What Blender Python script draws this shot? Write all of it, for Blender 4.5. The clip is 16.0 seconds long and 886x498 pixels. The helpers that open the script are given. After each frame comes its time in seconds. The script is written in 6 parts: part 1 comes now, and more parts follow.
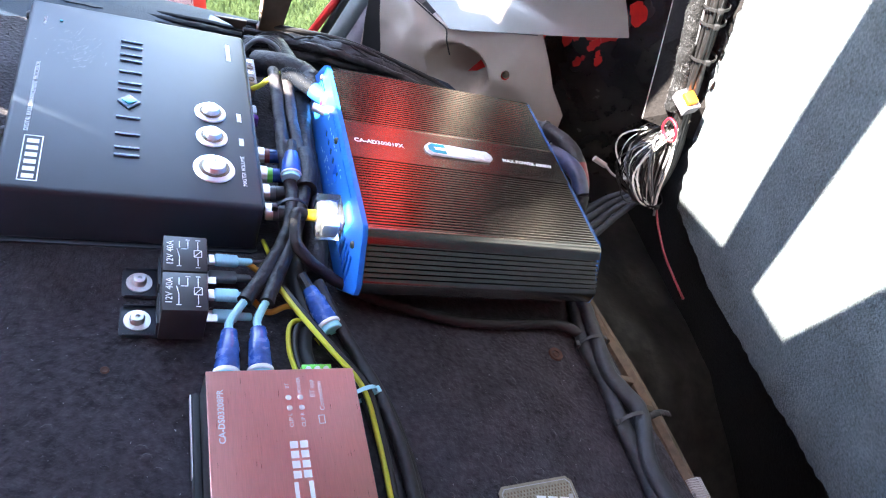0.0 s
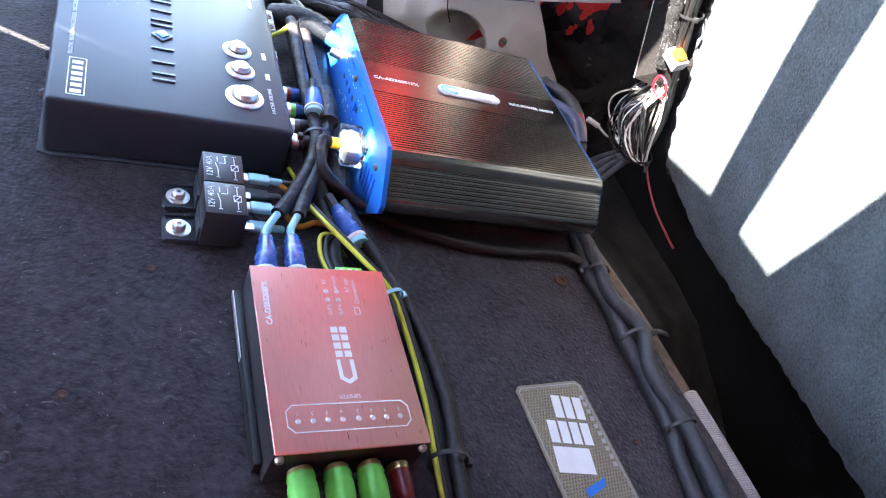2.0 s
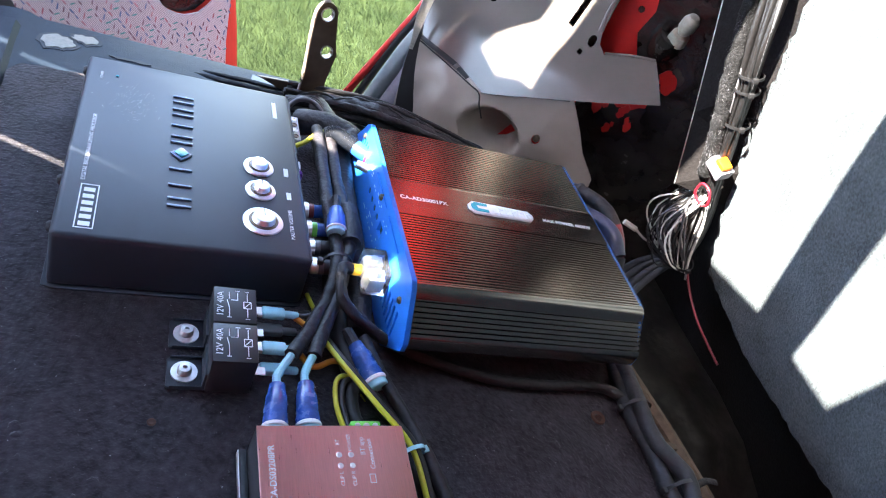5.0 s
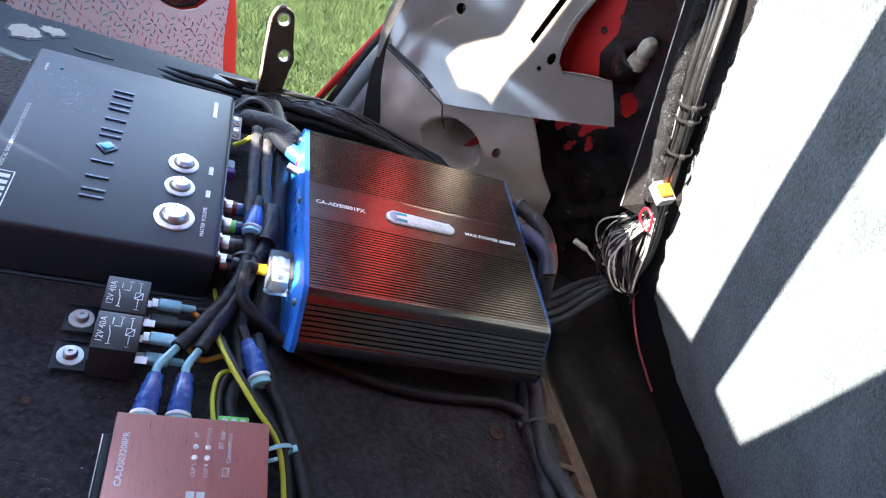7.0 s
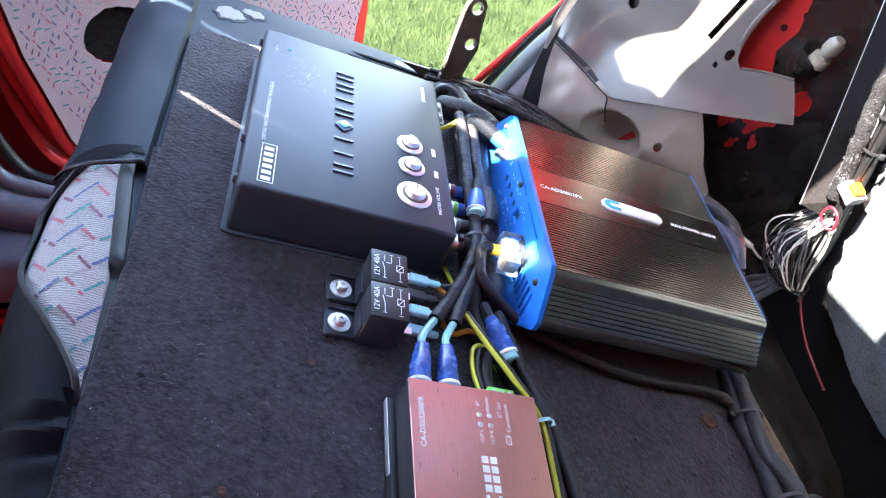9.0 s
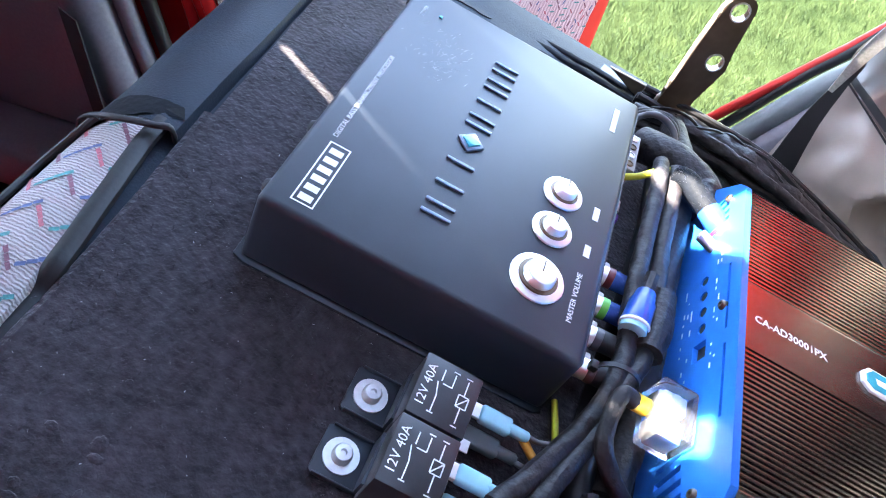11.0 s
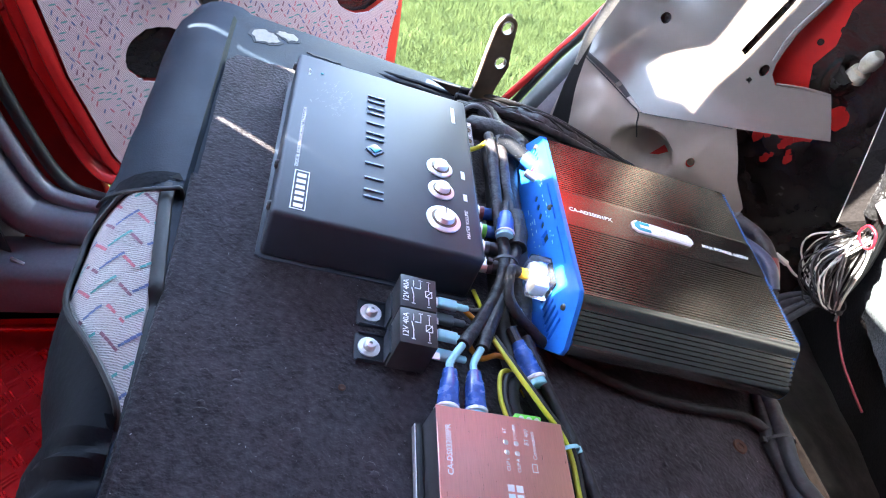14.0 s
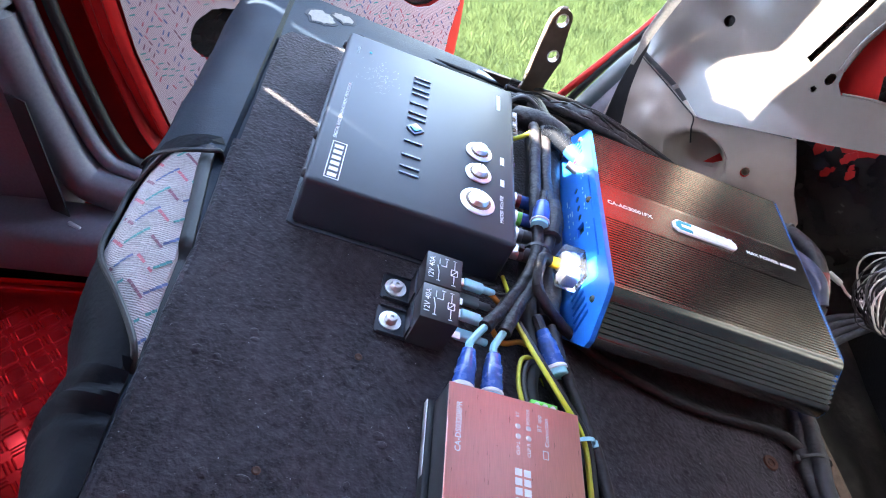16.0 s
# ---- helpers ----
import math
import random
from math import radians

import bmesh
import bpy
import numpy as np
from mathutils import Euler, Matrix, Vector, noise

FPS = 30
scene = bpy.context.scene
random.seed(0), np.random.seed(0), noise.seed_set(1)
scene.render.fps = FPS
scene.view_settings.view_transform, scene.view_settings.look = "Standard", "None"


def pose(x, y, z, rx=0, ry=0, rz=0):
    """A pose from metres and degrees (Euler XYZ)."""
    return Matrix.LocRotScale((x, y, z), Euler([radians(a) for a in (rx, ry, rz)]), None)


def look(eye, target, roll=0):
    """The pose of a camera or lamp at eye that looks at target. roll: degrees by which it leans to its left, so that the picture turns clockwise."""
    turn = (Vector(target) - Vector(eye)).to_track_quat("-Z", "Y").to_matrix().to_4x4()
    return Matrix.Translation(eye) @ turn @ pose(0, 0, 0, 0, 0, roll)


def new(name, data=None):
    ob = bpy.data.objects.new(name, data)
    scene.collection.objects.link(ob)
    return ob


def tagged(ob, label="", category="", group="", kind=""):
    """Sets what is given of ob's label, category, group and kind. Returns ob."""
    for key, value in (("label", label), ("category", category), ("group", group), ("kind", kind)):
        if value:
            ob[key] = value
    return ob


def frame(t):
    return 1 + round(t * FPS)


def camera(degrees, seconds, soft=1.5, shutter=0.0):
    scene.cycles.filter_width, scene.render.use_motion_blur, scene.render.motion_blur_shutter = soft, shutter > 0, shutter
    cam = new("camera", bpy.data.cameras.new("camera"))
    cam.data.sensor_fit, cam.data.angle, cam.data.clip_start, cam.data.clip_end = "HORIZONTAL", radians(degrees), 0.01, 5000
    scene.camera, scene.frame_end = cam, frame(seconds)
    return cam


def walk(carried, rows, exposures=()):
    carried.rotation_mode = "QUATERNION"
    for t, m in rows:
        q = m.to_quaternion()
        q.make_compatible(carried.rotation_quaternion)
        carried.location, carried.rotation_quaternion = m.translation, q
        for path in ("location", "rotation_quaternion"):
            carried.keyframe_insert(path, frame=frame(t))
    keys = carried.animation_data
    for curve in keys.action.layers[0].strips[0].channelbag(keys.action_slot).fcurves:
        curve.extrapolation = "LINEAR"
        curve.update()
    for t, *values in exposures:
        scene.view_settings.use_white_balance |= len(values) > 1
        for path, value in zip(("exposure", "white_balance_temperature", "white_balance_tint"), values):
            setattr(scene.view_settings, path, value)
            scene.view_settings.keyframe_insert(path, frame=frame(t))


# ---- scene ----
cam = camera(66.3, 16.0, soft=1.1)
PATH = [
    (0, (-0.001, -0.324, 0.409), (0.808, 0.944, -0.909), 28.6),
    (0.5, (-0.027, -0.358, 0.404), (0.821, 0.925, -0.875), 28.3),
    (1, (-0.053, -0.365, 0.396), (0.803, 0.915, -0.881), 28.5),
    (1.5, (-0.057, -0.38, 0.375), (0.802, 0.899, -0.9), 28.9),
    (2, (-0.04, -0.394, 0.372), (0.832, 0.887, -0.892), 29.6),
    (2.5, (0.016, -0.328, 0.372), (0.874, 0.945, -0.909), 29.3),
    (3, (0.078, -0.296, 0.388), (0.862, 0.993, -0.924), 30.5),
    (3.5, (0.068, -0.301, 0.413), (0.816, 1.026, -0.882), 29.9),
    (3.7, (0.038, -0.324, 0.408), (0.767, 1.065, -0.832), 28.7),
    (5.8, (-0.039, -0.318, 0.401), (0.783, 1.084, -0.765), 27.5),
    (6, (-0.027, -0.331, 0.415), (0.797, 1.074, -0.746), 27.5),
    (6.5, (0.009, -0.344, 0.427), (0.787, 1.075, -0.749), 29.0),
    (7, (0.06, -0.339, 0.44), (0.745, 1.09, -0.781), 29.6),
    (7.5, (0.091, -0.321, 0.431), (0.734, 1.11, -0.81), 29.8),
    (8, (0.016, -0.338, 0.424), (0.659, 1.094, -0.816), 29.9),
    (8.5, (-0.065, -0.346, 0.4), (0.564, 1.083, -0.851), 29.8),
    (9, (-0.091, -0.345, 0.378), (0.51, 1.083, -0.886), 30.3),
    (9.5, (-0.064, -0.289, 0.356), (0.328, 1.127, -1.001), 32.3),
    (10, (-0.023, -0.164, 0.296), (0.11, 1.175, -1.183), 33.3),
    (10.2, (-0.02, -0.137, 0.279), (0.071, 1.187, -1.217), 33.8),
    (12.3, (-0.03, -0.28, 0.376), (0.081, 1.073, -1.093), 30.3),
    (12.5, (-0.04, -0.313, 0.388), (0.223, 1.084, -1.019), 29.7),
    (13, (-0.076, -0.343, 0.393), (0.401, 1.088, -0.919), 28.3),
    (13.5, (-0.108, -0.348, 0.402), (0.402, 1.088, -0.893), 28.3),
    (14, (-0.094, -0.337, 0.396), (0.415, 1.097, -0.903), 28.3),
    (14.5, (-0.052, -0.311, 0.394), (0.444, 1.123, -0.909), 28.9),
    (15, (-0.028, -0.289, 0.377), (0.371, 1.138, -0.966), 29.8),
    (15.5, (-0.026, -0.282, 0.368), (0.347, 1.151, -0.977), 29.4),
    (16, (-0.069, -0.348, 0.383), (0.287, 1.098, -0.952), 29.0),
]
# The seat-back board is the plane z = 0 of its own frame; it slopes down towards the boot.
BOARD = Matrix.Rotation(radians(19), 4, "Y")
walk(cam, [(t, BOARD @ look(eye, target, roll)) for t, eye, target, roll in PATH],
     exposures=[(t, stops, 6950, 11) for t, stops in ((0.0, 5.02), (1.5, 5.03), (2.5, 5.12), (3.5, 5.03), (6.0, 4.27), (8.0, 4.3), (8.5, 4.87), (9.0, 5.02), (16.0, 5.02))])

# ---- light ----
SUN = (BOARD.to_3x3() @ Vector((-1.2, -0.152, 1.0))).normalized()
world = bpy.data.worlds.new("sky")
scene.world = world
world.use_nodes = True
wn = world.node_tree.nodes
sky = wn.new("ShaderNodeTexSky")
sky.sky_type, sky.sun_disc = "NISHITA", False
sky.sun_elevation, sky.sun_rotation = math.asin(SUN.z), math.atan2(SUN.x, SUN.y)
world.node_tree.links.new(sky.outputs[0], wn["Background"].inputs[0])
wn["Background"].inputs[1].default_value = 0.14
sun_data = bpy.data.lights.new("sun", "SUN")
sun_data.energy, sun_data.angle, sun_data.color = 4.2, radians(0.4), (1.0, 0.96, 0.9)
sun = new("sun", sun_data)
sun.matrix_world = SUN.to_track_quat("Z", "Y").to_matrix().to_4x4()


# ---- materials ----
def material(name, color, rough=0.5, metal=0.0, vary=0.15, scale=60.0, bump=0.0, bump_scale=400.0, spec=0.5, sheen=0.0,
             coat=0.0, second=None, second_scale=6.0, stretch=(1, 1, 1)):
    """A surface with variation at two scales, and a fine relief."""
    m = bpy.data.materials.new(name)
    m.use_nodes = True
    n, l = m.node_tree.nodes, m.node_tree.links
    b = n["Principled BSDF"]
    b.inputs["Metallic"].default_value = metal
    b.inputs["Specular IOR Level"].default_value = spec
    b.inputs["Sheen Weight"].default_value = sheen
    b.inputs["Coat Weight"].default_value = coat
    tc = n.new("ShaderNodeTexCoord")
    fine, broad = n.new("ShaderNodeTexNoise"), n.new("ShaderNodeTexNoise")
    fine.inputs["Scale"].default_value, fine.inputs["Detail"].default_value = scale, 6
    broad.inputs["Scale"].default_value, broad.inputs["Detail"].default_value = second_scale, 3
    mp = n.new("ShaderNodeMapping")
    mp.inputs["Scale"].default_value = stretch
    l.new(tc.outputs["Object"], mp.inputs["Vector"])
    for t in (fine, broad):
        l.new(mp.outputs["Vector"], t.inputs["Vector"])
    add = n.new("ShaderNodeMath")
    add.operation = "MULTIPLY_ADD"
    l.new(fine.outputs["Fac"], add.inputs[0])
    add.inputs[1].default_value = 0.6
    half = n.new("ShaderNodeMath")
    half.operation = "MULTIPLY"
    half.inputs[1].default_value = 0.4
    l.new(broad.outputs["Fac"], half.inputs[0])
    l.new(half.outputs[0], add.inputs[2])
    ramp = n.new("ShaderNodeValToRGB")
    lo = tuple(c * (1 - vary) for c in color)
    hi = second if second else tuple(min(1.0, c * (1 + vary)) for c in color)
    ramp.color_ramp.elements[0].position, ramp.color_ramp.elements[1].position = 0.33, 0.67
    ramp.color_ramp.elements[0].color, ramp.color_ramp.elements[1].color = (*lo, 1), (*hi, 1)
    l.new(add.outputs[0], ramp.inputs[0])
    l.new(ramp.outputs[0], b.inputs["Base Color"])
    rr = n.new("ShaderNodeMapRange")
    rr.inputs["To Min"].default_value, rr.inputs["To Max"].default_value = max(0.02, rough - 0.08), min(1, rough + 0.08)
    l.new(add.outputs[0], rr.inputs["Value"])
    l.new(rr.outputs[0], b.inputs["Roughness"])
    if bump:
        bt = n.new("ShaderNodeTexNoise")
        bt.inputs["Scale"].default_value, bt.inputs["Detail"].default_value = bump_scale, 4
        l.new(mp.outputs["Vector"], bt.inputs["Vector"])
        bp = n.new("ShaderNodeBump")
        bp.inputs["Strength"].default_value, bp.inputs["Distance"].default_value = 1.0, bump
        l.new(bt.outputs["Fac"], bp.inputs["Height"])
        l.new(bp.outputs[0], b.inputs["Normal"])
    return m


def glass(name, color, rough=0.03):
    m = bpy.data.materials.new(name)
    m.use_nodes = True
    b = m.node_tree.nodes["Principled BSDF"]
    b.inputs["Base Color"].default_value = (*color, 1)
    b.inputs["Roughness"].default_value = rough
    b.inputs["Transmission Weight"].default_value = 0.97
    b.inputs["IOR"].default_value = 1.2
    return m


def glowing_surface(name, color, strength):
    m = material(name, color, 0.4)
    b = m.node_tree.nodes["Principled BSDF"]
    b.inputs["Emission Color"].default_value = (*color, 1)
    b.inputs["Emission Strength"].default_value = strength
    return m


CARPET = material("black_carpet", (0.0435, 0.0388, 0.0450), 0.95, vary=0.6, scale=170, bump=0.0017, bump_scale=330, spec=0.10, sheen=0.25, second_scale=34)
CARPET_GREY = material("grey_carpet", (0.061, 0.076, 0.084), 0.95, vary=0.48, scale=380, bump=0.0011, bump_scale=420, spec=0.1, sheen=0.1, second_scale=20)
CARPET_DARK = material("boot_carpet", (0.009, 0.008, 0.008), 0.95, vary=0.4, scale=300, bump=0.001, spec=0.1)
LEATHER = material("black_leatherette", (0.0100, 0.0175, 0.0285), 0.55, vary=0.3, scale=40, bump=0.0003, bump_scale=700, spec=0.22)
# Dull black stuffs, and leatherette with its shade put into the colour.
COVER_DULL_SHADED = material("dull_and_shaded_black", (0.0036, 0.0050, 0.0080), 0.7, vary=0.35, scale=60, bump=0.0006, bump_scale=200, spec=0.12)
def woven(name, dark, light, turn, rib, wobble=1.6):
    """Ribbed upholstery cloth: fine ribs every so many metres, broken up by loose fibres."""
    m = material(name, light, 0.92, vary=0.2, scale=500, spec=0.15, sheen=0.2)
    n, l = m.node_tree.nodes, m.node_tree.links
    b = n["Principled BSDF"]
    tc, mp, wave, mix, fibre, bp = (n.new(k) for k in ("ShaderNodeTexCoord", "ShaderNodeMapping", "ShaderNodeTexWave", "ShaderNodeValToRGB", "ShaderNodeTexNoise", "ShaderNodeBump"))
    l.new(tc.outputs["Object"], mp.inputs["Vector"])
    mp.inputs["Rotation"].default_value = turn
    l.new(mp.outputs["Vector"], wave.inputs["Vector"])
    wave.bands_direction = "Y"
    wave.inputs["Scale"].default_value = 2 * math.pi / (20 * rib)
    wave.inputs["Distortion"].default_value, wave.inputs["Detail"].default_value, wave.inputs["Detail Scale"].default_value = wobble, 3, 2.5
    fibre.inputs["Scale"].default_value, fibre.inputs["Detail"].default_value = 900, 3
    l.new(mp.outputs["Vector"], fibre.inputs["Vector"])
    add = n.new("ShaderNodeMath")
    add.operation = "MULTIPLY_ADD"
    add.inputs[1].default_value = 0.45
    l.new(fibre.outputs["Fac"], add.inputs[0])
    half = n.new("ShaderNodeMath")
    half.operation = "MULTIPLY"
    half.inputs[1].default_value = 0.55
    l.new(wave.outputs["Fac"], half.inputs[0])
    l.new(half.outputs[0], add.inputs[2])
    mix.color_ramp.elements[0].position, mix.color_ramp.elements[1].position = 0.12, 0.72
    mix.color_ramp.elements[0].color, mix.color_ramp.elements[1].color = (*dark, 1), (*light, 1)
    l.new(add.outputs[0], mix.inputs[0])
    l.new(mix.outputs[0], b.inputs["Base Color"])
    bp.inputs["Strength"].default_value, bp.inputs["Distance"].default_value = 1.0, 0.0009
    l.new(add.outputs[0], bp.inputs["Height"])
    l.new(bp.outputs[0], b.inputs["Normal"])
    return m


FABRIC = woven("grey_upholstery", (0.32, 0.295, 0.29), (0.47, 0.44, 0.43), (0, 0, radians(6)), 0.0019, 4.0)
FABRIC_DOOR = woven("pink_grey_door_cloth", (0.41, 0.30, 0.305), (0.60, 0.465, 0.47), (0, 0, radians(68)), 0.0022, 4.0)
TEAL = material("teal_thread", (0.06, 0.26, 0.25), 0.85, vary=0.5, scale=900)
NAVY = material("navy_thread", (0.09, 0.13, 0.26), 0.85, vary=0.5, scale=900)
ROSE = material("rose_thread", (0.46, 0.13, 0.16), 0.85, vary=0.5, scale=900)
MAROON = material("maroon_thread", (0.20, 0.09, 0.12), 0.85, vary=0.5, scale=900)
PAINT_BLACK = material("satin_black_paint", (0.0165, 0.0235, 0.0345), 0.47, vary=0.3, scale=25, bump=0.00004, bump_scale=900, spec=0.6, second_scale=9)
AMP_BLACK = material("black_anodised_aluminium", (0.30, 0.268, 0.24), 0.22, metal=1.0, vary=0.12, scale=90)
AMP_BAND = material("smooth_anodised_band", (0.22, 0.197, 0.180), 0.24, metal=1.0, vary=0.08, scale=200, bump=0.00010, bump_scale=1400, stretch=(0.01, 1, 1))
BLUE = material("blue_anodised_plate", (0.014, 0.20, 0.72), 0.34, metal=0.1, vary=0.12, scale=80, bump=0.00003)
BRUSHED = material("copper_brushed_plate", (0.86, 0.405, 0.345), 0.30, metal=0.95, vary=0.06, scale=90, stretch=(20, 1, 1), second_scale=60)
PLASTIC = material("black_plastic", (0.028, 0.027, 0.030), 0.42, vary=0.2, scale=120, bump=0.00005, bump_scale=1500)
RUBBER = material("black_rubber", (0.007, 0.007, 0.008), 0.55, vary=0.25, scale=90, bump=0.0002, bump_scale=300)
TAPE = material("black_cloth_tape", (0.019, 0.0165, 0.018), 0.55, vary=0.55, scale=200, bump=0.0014, bump_scale=170, spec=0.4)
TAPE_BLUE = material("grey_black_sheath", (0.024, 0.025, 0.031), 0.55, vary=0.45, scale=120, bump=0.0009, bump_scale=190)
YELLOW = material("yellow_wire", (0.52, 0.50, 0.03), 0.42, vary=0.12)
FERRULE = material("amber_ferrule", (0.78, 0.48, 0.015), 0.4, vary=0.12)
ORANGE = material("orange_wire", (0.55, 0.22, 0.02), 0.42, vary=0.12)
RED_WIRE = material("red_wire", (0.17, 0.006, 0.014), 0.4, vary=0.15)
GREY_WIRE = material("grey_wire", (0.10, 0.10, 0.11), 0.4, vary=0.2)
WHITE_WIRE = material("white_wire", (0.62, 0.6, 0.55), 0.45, vary=0.15)
PLUG_BLUE = material("blue_plug_boot", (0.028, 0.085, 0.30), 0.26, vary=0.45, scale=160, coat=0.5)
PLUG_BRIGHT = material("bright_blue_plug", (0.015, 0.095, 0.42), 0.32, vary=0.25, scale=100, coat=0.2)
SLEEVE_BLUE = material("blue_grey_power_sleeve", (0.042, 0.048, 0.090), 0.42, vary=0.5, scale=120, bump=0.0004, bump_scale=200)
MAGENTA = material("magenta_ring", (0.5, 0.03, 0.16), 0.4, vary=0.1)
VIOLET = material("violet_plug", (0.22, 0.05, 0.42), 0.35, vary=0.15)
SPADE = material("pale_blue_spade_sleeve", (0.38, 0.78, 0.88), 0.25, vary=0.15, coat=0.3)
GREEN = material("green_plug_boot", (0.16, 0.66, 0.09), 0.35, vary=0.2)
CHROME = material("bright_chrome", (0.93, 0.94, 0.95), 0.42, metal=1.0, vary=0.05)
ZINC = material("zinc_steel", (0.80, 0.79, 0.77), 0.42, metal=1.0, vary=0.15, scale=150)
BRASS = material("brass", (0.62, 0.45, 0.2), 0.3, metal=1.0, vary=0.1)
RUST = material("rusty_screw", (0.085, 0.036, 0.022), 0.7, metal=0.1, vary=0.4, scale=300)
STEEL_DARK = material("brown_oxidised_steel", (0.17, 0.125, 0.09), 0.36, metal=0.8, vary=0.35, scale=60, bump=0.0001)
PRINT = material("white_print", (0.86, 0.87, 0.88), 0.55, vary=0.08)
PRINT_GREY = material("grey_print", (0.38, 0.38, 0.39), 0.55, vary=0.12)
EMBOSS = material("embossed_blue_black", (0.11, 0.18, 0.27), 0.28, vary=0.15, spec=0.7)
GEM = material("turquoise_badge", (0.04, 0.42, 0.52), 0.2, vary=0.2, coat=0.6)
CLEAR = glass("clear_plastic", (0.95, 0.97, 0.98), 0.04)
TRIM_GREY = material("silver_grey_trim", (0.118, 0.104, 0.093), 0.22, vary=0.06, scale=40, spec=0.75, second_scale=4)
TRIM_TAN = material("pale_tan_trim", (0.36, 0.306, 0.266), 0.25, vary=0.06, scale=40, spec=0.65, second_scale=4)
TRIM_DARK = material("dark_grey_trim", (0.145, 0.137, 0.158), 0.40, vary=0.15, scale=200, bump=0.0001, bump_scale=900)
TRIM_TEAL = material("grey_green_trim", (0.13, 0.155, 0.16), 0.45, vary=0.15, scale=80, bump=0.0002)
RED_PAINT = material("red_car_paint", (0.50, 0.022, 0.020), 0.36, vary=0.12, scale=30, spec=0.25)
RED_MAT = material("red_metallic_chequer_plate", (0.90, 0.03, 0.035), 0.14, metal=0.7, vary=0.12, scale=30)
BITUMEN = material("black_sound_deadener", (0.015, 0.013, 0.012), 0.25, vary=0.5, scale=40, bump=0.0030, bump_scale=38)
FELT = material("dusty_black_felt", (0.014, 0.0142, 0.0150), 0.95, vary=0.85, scale=420, bump=0.0022, bump_scale=520, spec=0.1)
HARNESS = material("glossy_black_cable", (0.0085, 0.0082, 0.0085), 0.34, vary=0.5, scale=300, bump=0.0003, bump_scale=260, spec=0.6)
# The pillar belt's sun and shade are put into two webbing colours.
WEBBING_LIT = material("lit_belt_webbing", (0.28, 0.265, 0.235), 0.85, vary=0.3, scale=500, bump=0.0006, bump_scale=900)
WEBBING_DARK = material("dark_belt_webbing", (0.018, 0.018, 0.02), 0.8, vary=0.2, scale=500, bump=0.0004, bump_scale=900)
# Plastic tab, no lamp: a weak glow is added to brighten it.
AMBER = glowing_surface("amber_tab_with_glow", (0.80, 0.19, 0.008), 0.10)
SMOKE = material("cloudy_plastic", (0.30, 0.28, 0.22), 0.35, vary=0.35, scale=120)
CARBON = material("carbon_sticker", (0.25, 0.22, 0.165), 0.4, vary=0.25, scale=300)
GRASS = material("grass_blades", (0.026, 0.044, 0.014), 0.85, vary=0.3, scale=14, second=(0.046, 0.066, 0.024), second_scale=3, spec=0.06)
SOIL = material("lawn_soil", (0.013, 0.030, 0.006), 0.95, vary=0.3, scale=60)
DUST = material("dusty_bitumen_floor", (0.006, 0.0057, 0.0054), 0.38, vary=0.4, scale=70, bump=0.0012, bump_scale=70, second=(0.040, 0.036, 0.031), second_scale=8)
# Dust colour that also carries the brighter light on the boot floor.
DUST_LIT = material("pale_dust_and_light", (0.085, 0.076, 0.064), 0.9, vary=0.5, scale=160, bump=0.0006, bump_scale=300, spec=0.15)
HEADLINING = material("dark_grey_headlining", (0.018, 0.018, 0.020), 0.9, vary=0.2, scale=200)
BADGE = material("polished_white_metal", (0.84, 0.86, 0.88), 0.3, metal=0.0, vary=0.06)
WOOD = material("raw_board_edge", (0.12, 0.082, 0.054), 0.8, vary=0.5, scale=120, second_scale=25)


# ---- building ----
def finish(name, bm, mat, smooth=True):
    me = bpy.data.meshes.new(name)
    bmesh.ops.recalc_face_normals(bm, faces=bm.faces)
    bm.to_mesh(me)
    bm.free()
    me.materials.append(mat)
    if smooth:
        me.polygons.foreach_set("use_smooth", [True] * len(me.polygons))
        me.set_sharp_from_angle(angle=radians(38))
    return me


def part(name, bm, mat, parent, label="", smooth=True, m=None):
    ob = new(name, finish(name, bm, mat, smooth))
    ob.parent = parent
    if m is not None:
        ob.matrix_local = m
    if label:
        ob["label"] = label
    return ob


def thing(name, label, category, m=None, group="", kind=""):
    ob = new(name)
    ob.empty_display_size = 0.02
    ob.matrix_world = BOARD if m is None else m
    return tagged(ob, label, category, group, kind)


def single(name, bm, mat, label, category, m=None, group="", kind="", smooth=True):
    ob = new(name, finish(name, bm, mat, smooth))
    ob.matrix_world = BOARD if m is None else m
    return tagged(ob, label, category, group, kind)


def box(bm, x0, x1, y0, y1, z0, z1, bevel=0.0, seg=2, m=None):
    r = bmesh.ops.create_cube(bm, size=1.0)
    vs = r["verts"]
    for v in vs:
        v.co = Vector(((x0 + x1) / 2 + v.co.x * (x1 - x0), (y0 + y1) / 2 + v.co.y * (y1 - y0), (z0 + z1) / 2 + v.co.z * (z1 - z0)))
    if bevel:
        es = list({e for v in vs for e in v.link_edges})
        r = bmesh.ops.bevel(bm, geom=es, offset=bevel, segments=seg, affect="EDGES", profile=0.5)
        vs = list({v for f in r["faces"] for v in f.verts} | {v for v in vs if v.is_valid})
    if m is not None:
        bmesh.ops.transform(bm, matrix=m, verts=[v for v in vs if v.is_valid])
    return bm


def boxed(*a, **k):
    return box(bmesh.new(), *a, **k)


